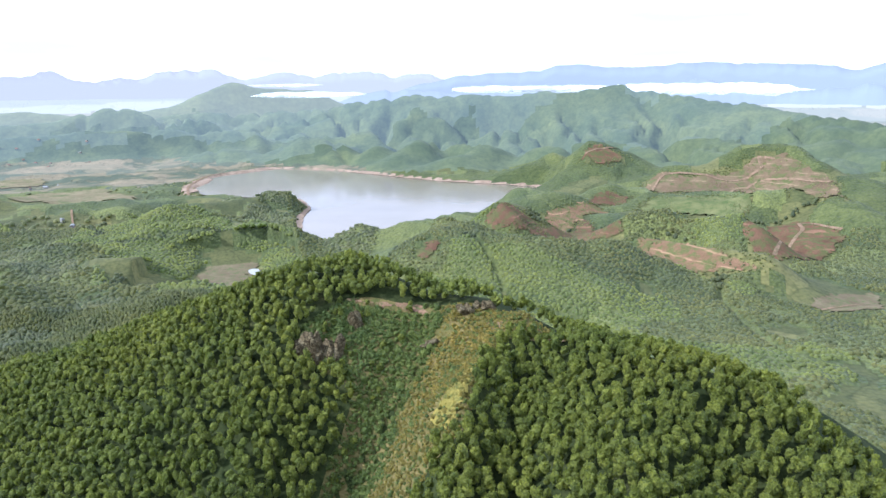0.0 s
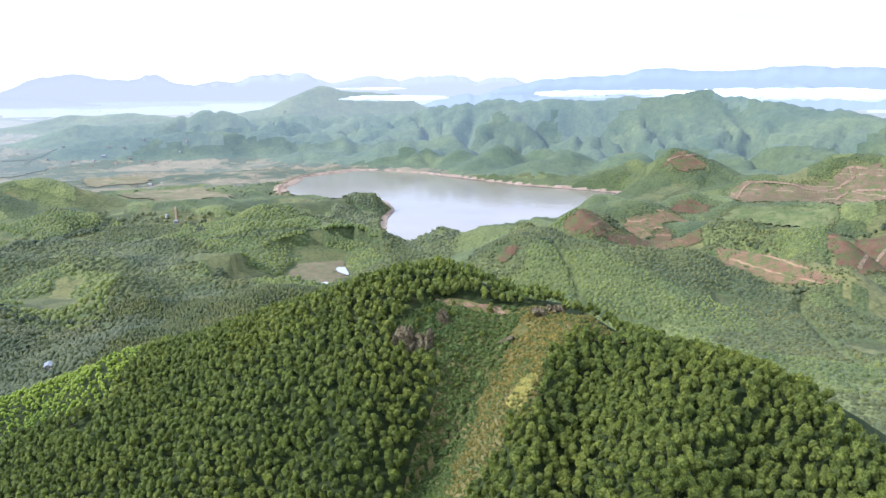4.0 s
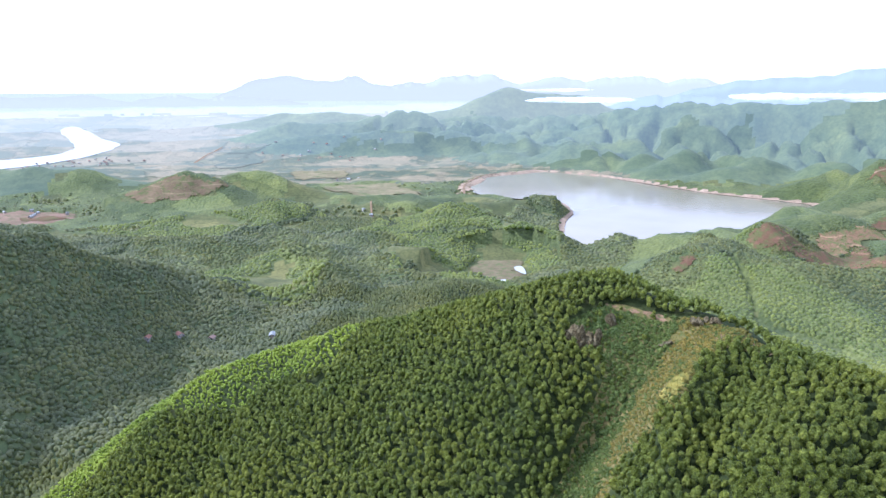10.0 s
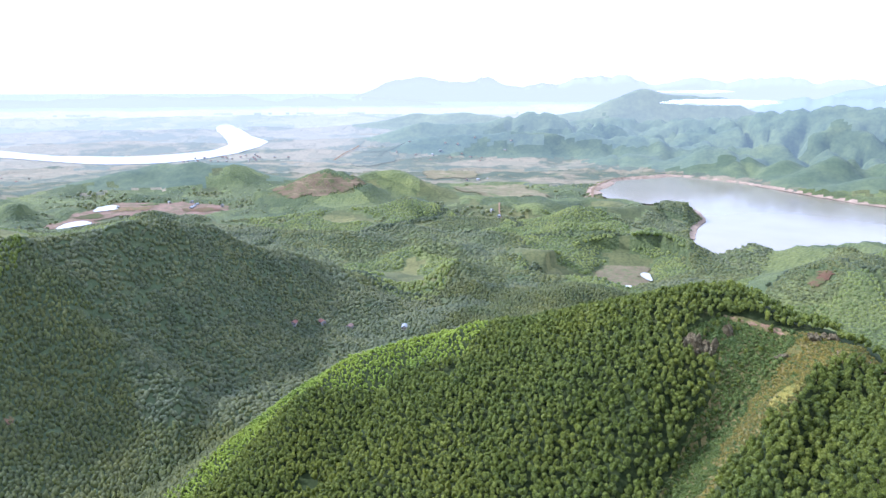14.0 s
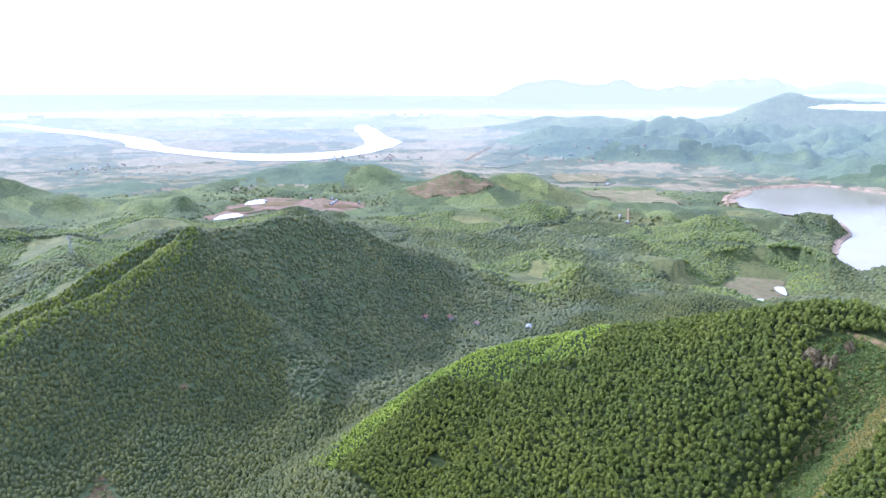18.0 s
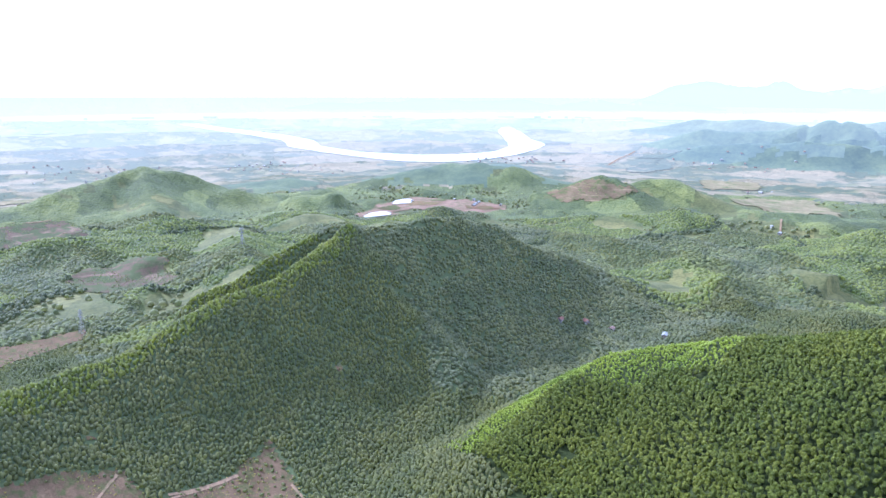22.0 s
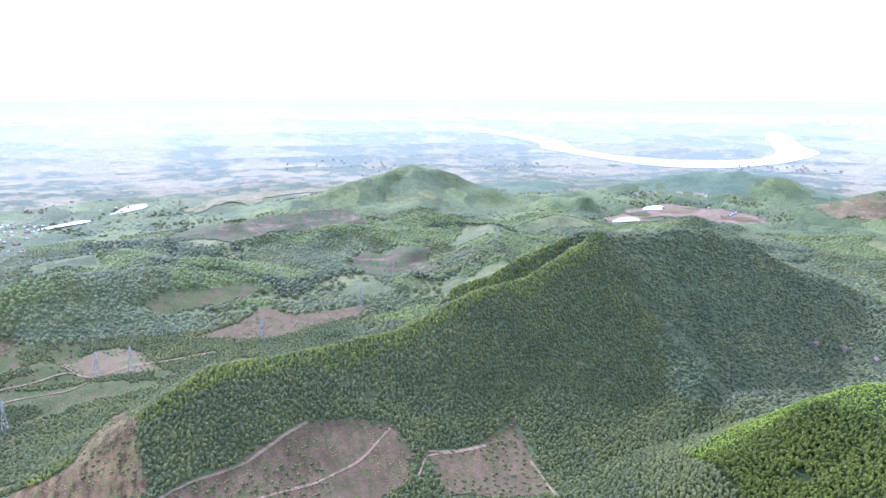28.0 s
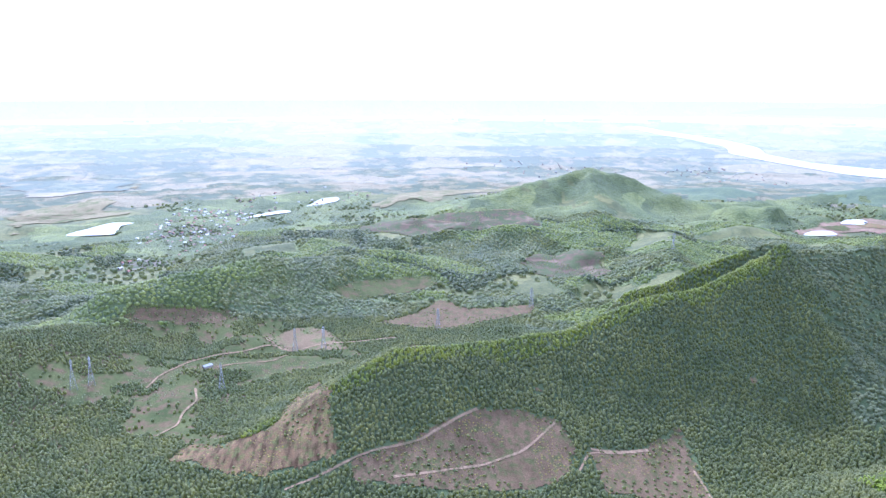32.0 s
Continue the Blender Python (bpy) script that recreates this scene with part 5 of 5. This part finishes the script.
def pylon():
    tower = new("power_pylon")
    H, foot, waist = 36.0, 3.6, 0.9

    def corner(k, z):
        half = foot + (waist - foot) * min(z / 24.0, 1.0)
        return (half * (1 if k in (0, 3) else -1), half * (1 if k < 2 else -1), z)

    for k in range(4):
        part("leg", beams("leg", [(corner(k, -2), corner(k, 12)), (corner(k, 12), corner(k, 24)), (corner(k, 24), corner(k, H - 3))], 0.13), M_steel, tower)
    for k in range(4):
        rows, z, step = [], 0.0, 6.0
        while z < H - 4:
            rows += [(corner(k, z), corner((k + 1) % 4, z + step)), (corner((k + 1) % 4, z), corner(k, z + step)), (corner(k, z + step), corner((k + 1) % 4, z + step))]
            z += step
            step = max(2.5, step * 0.82)
        part("bracing", beams("bracing", rows, 0.05), M_steel, tower)
    for z, reach in ((24.5, 6.0), (28.5, 5.2), (32.0, 4.4)):
        rows = []
        for s in (-1, 1):
            tip = (s * reach, 0, z + 0.6)
            rows += [((s * 0.9, 0.9, z), tip), ((s * 0.9, -0.9, z), tip), ((s * 0.9, 0.0, z + 1.8), tip)]
        arm = part("crossarm", beams("crossarm", rows, 0.11), M_steel, tower)
        for s in (-1, 1):
            part("insulator", beams("insulator", [((s * reach, 0, z + 0.6), (s * reach, 0, z - 1.4))], 0.16), M_wall[0], arm)
    part("peak", beams("peak", [((s * 0.9, t * 0.9, H - 3), (0, 0, H)) for s in (-1, 1) for t in (-1, 1)], 0.12), M_steel, tower)
    return tagged(tower, "grey steel lattice power pylon on a clearing", "pylon", "pylons of the power line")


tower = pylon()
for n, (x, y, turn) in enumerate(((-637, -583, 0.5), (-621, -596, 0.5), (-642, -439, 0.4), (-850, -176, 0.3), (-770, -372, 0.4), (-778, -335, 0.4), (-962, -17, 0.4), (-1105, 270, 0.5))):
    m = Matrix.LocRotScale(on_ground(np.array([x]), np.array([y]))[0], Euler((0, 0, turn)), None)
    if n == 0:
        tower.matrix_basis = m
    else:
        copy_thing(tower, m)

# banks, heaps and pads of the earthworks
SITE_PATCHES = [("orange", [(-1720, 985), (-1690, 1080), (-1620, 1110), (-1600, 1060), (-1640, 1000)]), ("red", [(-1560, 1120), (-1500, 1180), (-1440, 1170), (-1450, 1110), (-1510, 1090)]),
                ("rough", [(-1660, 880), (-1690, 950), (-1620, 960), (-1590, 900)]), ("pale", [(-1740, 1090), (-1680, 1150), (-1640, 1140), (-1670, 1095)])]
for key, poly in SITE_PATCHES:
    tagged(sheet("earth_pad", poly, over_ground(1.5), EARTH[key], 8.0, 12.0, 43, 14.0), "levelled pad of bare soil in the earthworks", "cleared land", kind="structure")
for k, x, y, turn in ((2, -1530, 1140, 0.3), (2, -1545, 1160, 0.3), (1, -1650, 1165, 1.2), (4, -1480, 1200, 0.7), (2, -1700, 1040, 0.9)):
    set_house(k, x, y, turn)

# trees between the houses and along the fields
tx, ty = jittered(-3300, -700, -1500, 3300, 21, 0.5)
r = np.hypot(tx - CENTRE[0], ty - CENTRE[1])
low = ground_height(tx, ty) < 26
blocked = np.zeros(tx.shape, bool)
for poly in FIELDS + [p[0] for p in PONDS] + [LAKE, RIVER] + [b[1] for b in BARE]:
    blocked |= inside(tx, ty, poly)
keep = (r > 1050) & (r < 3300) & low & ~blocked & (fbm(tx, ty, 150, 3, 97) > -0.06)
tx, ty = tx[keep], ty[keep]
near = np.hypot(tx - CENTRE[0], ty - CENTRE[1]) < 2350
spread = rng.uniform(3.2, 6.5, len(tx))
at = on_ground(tx, ty, 3.5)
plant("valley_trees", SMALL, at[near], spread[near], M_leaf_mixed, "dark clumps of trees along the valley fields", "trees", (0.6, 1.0))

vx, vy = jittered(-2060, -1220, -880, -610, 12.0, 0.5)
keep = inside(vx, vy, VILLAGE) & (rng.random(len(vx)) < 0.42)
vx, vy = vx[keep], vy[keep]
plant("village_trees", SMALL, on_ground(vx, vy, 3.0), rng.uniform(2.6, 4.8, len(vx)), M_leaf_mixed, "garden trees between the village houses", "trees", (0.7, 1.1))

# woods and plantation blocks beyond the second hill
wx, wy = jittered(-2050, -120, -1150, 1750, 6.6, 0.46)
r = np.hypot(wx - CENTRE[0], wy - CENTRE[1])
beyond = (wx < -815) & (wy > -45) & (wy < 565)
keep = ((r > 985) | beyond) & (r < 1780) & in_view(wx, wy) & (wx < -225 + 0.25 * (wy - 300))
wx, wy = wx[keep], wy[keep]
keep = ((canopy(wx, wy) > 1.6) | (np.hypot(wx - CENTRE[0], wy - CENTRE[1]) < 1055)) & ~cleared(wx, wy) & ~inside(wx, wy, VILLAGE)
wx, wy = wx[keep], wy[keep]
tall = canopy(wx, wy)
block = fbm(wx, wy, 190, 2, 164)
spread = rng.uniform(2.7, 4.2, len(wx))
at = on_ground(wx, wy) + np.stack([0 * wx, 0 * wx, np.maximum(tall, 2.4) - 0.9], -1)
for pick, mat, label in ((block > -0.04, M_leaf_block, "bright young plantation blocks across the valley"), ((block <= -0.04) & (block > -0.3), M_leaf_dark, "green plantation blocks across the valley"),
                         (block <= -0.3, M_leaf_mixed, "darker old woods across the valley")):
    plant("valley_woods", SMALL, at[pick], spread[pick], mat, label, "trees", (0.7, 1.25))

# tree rows that border the blocks further off
hx, hy = jittered(-1900, 900, -1100, 2300, 8.0, 0.5)
r = np.hypot(hx - CENTRE[0], hy - CENTRE[1])
edge_line = np.abs(fbm(hx, hy, 260, 2, 83)) < 0.035
blocked = np.zeros(hx.shape, bool)
for poly in FIELDS[:10] + [p[0] for p in PONDS] + [LAKE] + [b[1] for b in BARE] + [VILLAGE]:
    blocked |= inside(hx, hy, poly)
keep = (r > 1000) & (r < 1750) & edge_line & ~blocked & in_view(hx, hy)
hx, hy = hx[keep], hy[keep]
plant("tree_rows", SMALL, on_ground(hx, hy, 3.6), rng.uniform(2.2, 3.8, len(hx)), M_leaf_creek, "dark rows of trees between the plantation blocks", "trees", (0.8, 1.2))

# bushes and young growth on the cleared slopes
bx, by = [], []
for _, poly, key, _ in BARE:
    if key not in ("site", "mud"):
        (x0, y0), (x1, y1) = np.min(poly, 0) - 14, np.max(poly, 0) + 14
        px, py = jittered(x0, x1, y0, y1, 7.0, 0.5)
        d = np.where(inside(px, py, poly), 1, -1) * edge_distance(px, py, poly)
        pick = (d > -12) & ((d < 9) & (fbm(px, py, 30, 2, 101) > -0.1) | (fbm(px, py, 45, 3, 102) > 0.16))
        bx.append(px[pick])
        by.append(py[pick])
bx, by = np.concatenate(bx), np.concatenate(by)
plant("slope_bushes", SMALL, on_ground(bx, by, 1.2), rng.uniform(0.8, 1.9, len(bx)), M_leaf_dark, "dark green bushes on the cleared slopes", "bushes", (0.6, 1.0))
sx, sy = [], []
for _, poly, key, _ in BARE:
    if key in ("felled", "scar"):
        (x0, y0), (x1, y1) = np.min(poly, 0), np.max(poly, 0)
        px, py = jittered(x0, x1, y0, y1, 3.2, 0.5)
        pick = inside(px, py, poly) & (fbm(px, py, 25, 3, 105) > -0.12)
        sx.append(px[pick])
        sy.append(py[pick])
sx, sy = np.concatenate(sx), np.concatenate(sy)
plant("felling_slash", SMALL, on_ground(sx, sy, 0.5), rng.uniform(0.45, 1.15, len(sx)), M_scrub_dry, "low regrowth and dry slash on the felled slopes", "scrub", (0.4, 0.8), False)
tagged(sheet("village_ground", VILLAGE, over_ground(0.5), EARTH["village"], 12.0, 30.0, 41, 60.0), "grey-brown earth yards of the village", "yard", kind="structure")

# ---- mist on the ridge and the ranges at the horizon ----


def polar(az, dist, z):
    """A place by its bearing to the left of north and its distance from the start of the path."""
    a = np.radians(az)
    return np.stack([-np.sin(a) * dist, np.cos(a) * dist, np.broadcast_to(z, np.shape(a))], -1)


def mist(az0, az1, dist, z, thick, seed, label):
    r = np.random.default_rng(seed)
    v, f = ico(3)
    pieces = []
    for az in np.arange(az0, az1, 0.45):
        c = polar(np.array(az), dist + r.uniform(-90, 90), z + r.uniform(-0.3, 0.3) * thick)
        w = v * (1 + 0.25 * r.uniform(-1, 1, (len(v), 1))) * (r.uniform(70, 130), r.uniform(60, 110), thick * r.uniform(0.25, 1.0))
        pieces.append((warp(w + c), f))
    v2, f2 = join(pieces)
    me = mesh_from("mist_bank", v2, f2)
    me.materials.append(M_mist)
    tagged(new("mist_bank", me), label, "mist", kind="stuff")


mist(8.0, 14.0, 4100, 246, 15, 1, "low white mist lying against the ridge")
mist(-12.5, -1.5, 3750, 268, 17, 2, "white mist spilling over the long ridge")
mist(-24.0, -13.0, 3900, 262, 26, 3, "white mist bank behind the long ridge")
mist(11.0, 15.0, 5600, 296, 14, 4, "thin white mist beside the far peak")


def mountains(name, az0, az1, dist, low, high, size, seed, material, label):
    az = np.arange(az0, az1, 0.12)
    crest = low + (high - low) * np.clip(0.5 + 0.9 * fbm(az * 100, az * 0 + seed * 37.0, size * 100, 5, seed), 0, 1)
    crest = crest * np.clip((az - az0) / 5, 0.05, 1) ** 0.6 * np.clip((az1 - az) / 5, 0.05, 1) ** 0.6
    rows = [polar(az, dist - 2600, -250.0)]
    for k, q in enumerate((0.35, 0.72, 1.0)):
        jag = 1 + 0.18 * fbm(az * 100 + 31 * k, az * 0 + k, 120, 3, seed + k) if q < 1 else 1
        rows.append(polar(az, dist - 2600 * (1 - q), 0) + np.stack([0 * az, 0 * az, -250 + (crest + 250) * q * jag], -1))
    rows.append(polar(az, dist + 1800, -250.0))
    pts = warp(np.stack(rows))
    me = mesh_from(name, pts.reshape(-1, 3), grid_faces(5, len(az)))
    me.materials.append(material)
    tagged(new(name, me), label, "backdrop", kind="structure")


mountains("backdrop_range", -46, 5, 15000, 400, 640, 4.5, 3, M_range, "mountain range on the horizon, blue haze painted as glow")
mountains("backdrop_range", -2, 39, 19000, 330, 640, 2.6, 8, M_range_pale, "far mountains, their haze painted as very pale glow")
mountains("backdrop_range", -40, 9, 11000, 120, 330, 3.5, 12, M_range, "low hills before the far range, blue from painted haze")
mountains("backdrop_range", 32, 66, 14000, 40, 230, 4, 17, M_range_pale, "low hills beyond the river, made faint by painted haze")
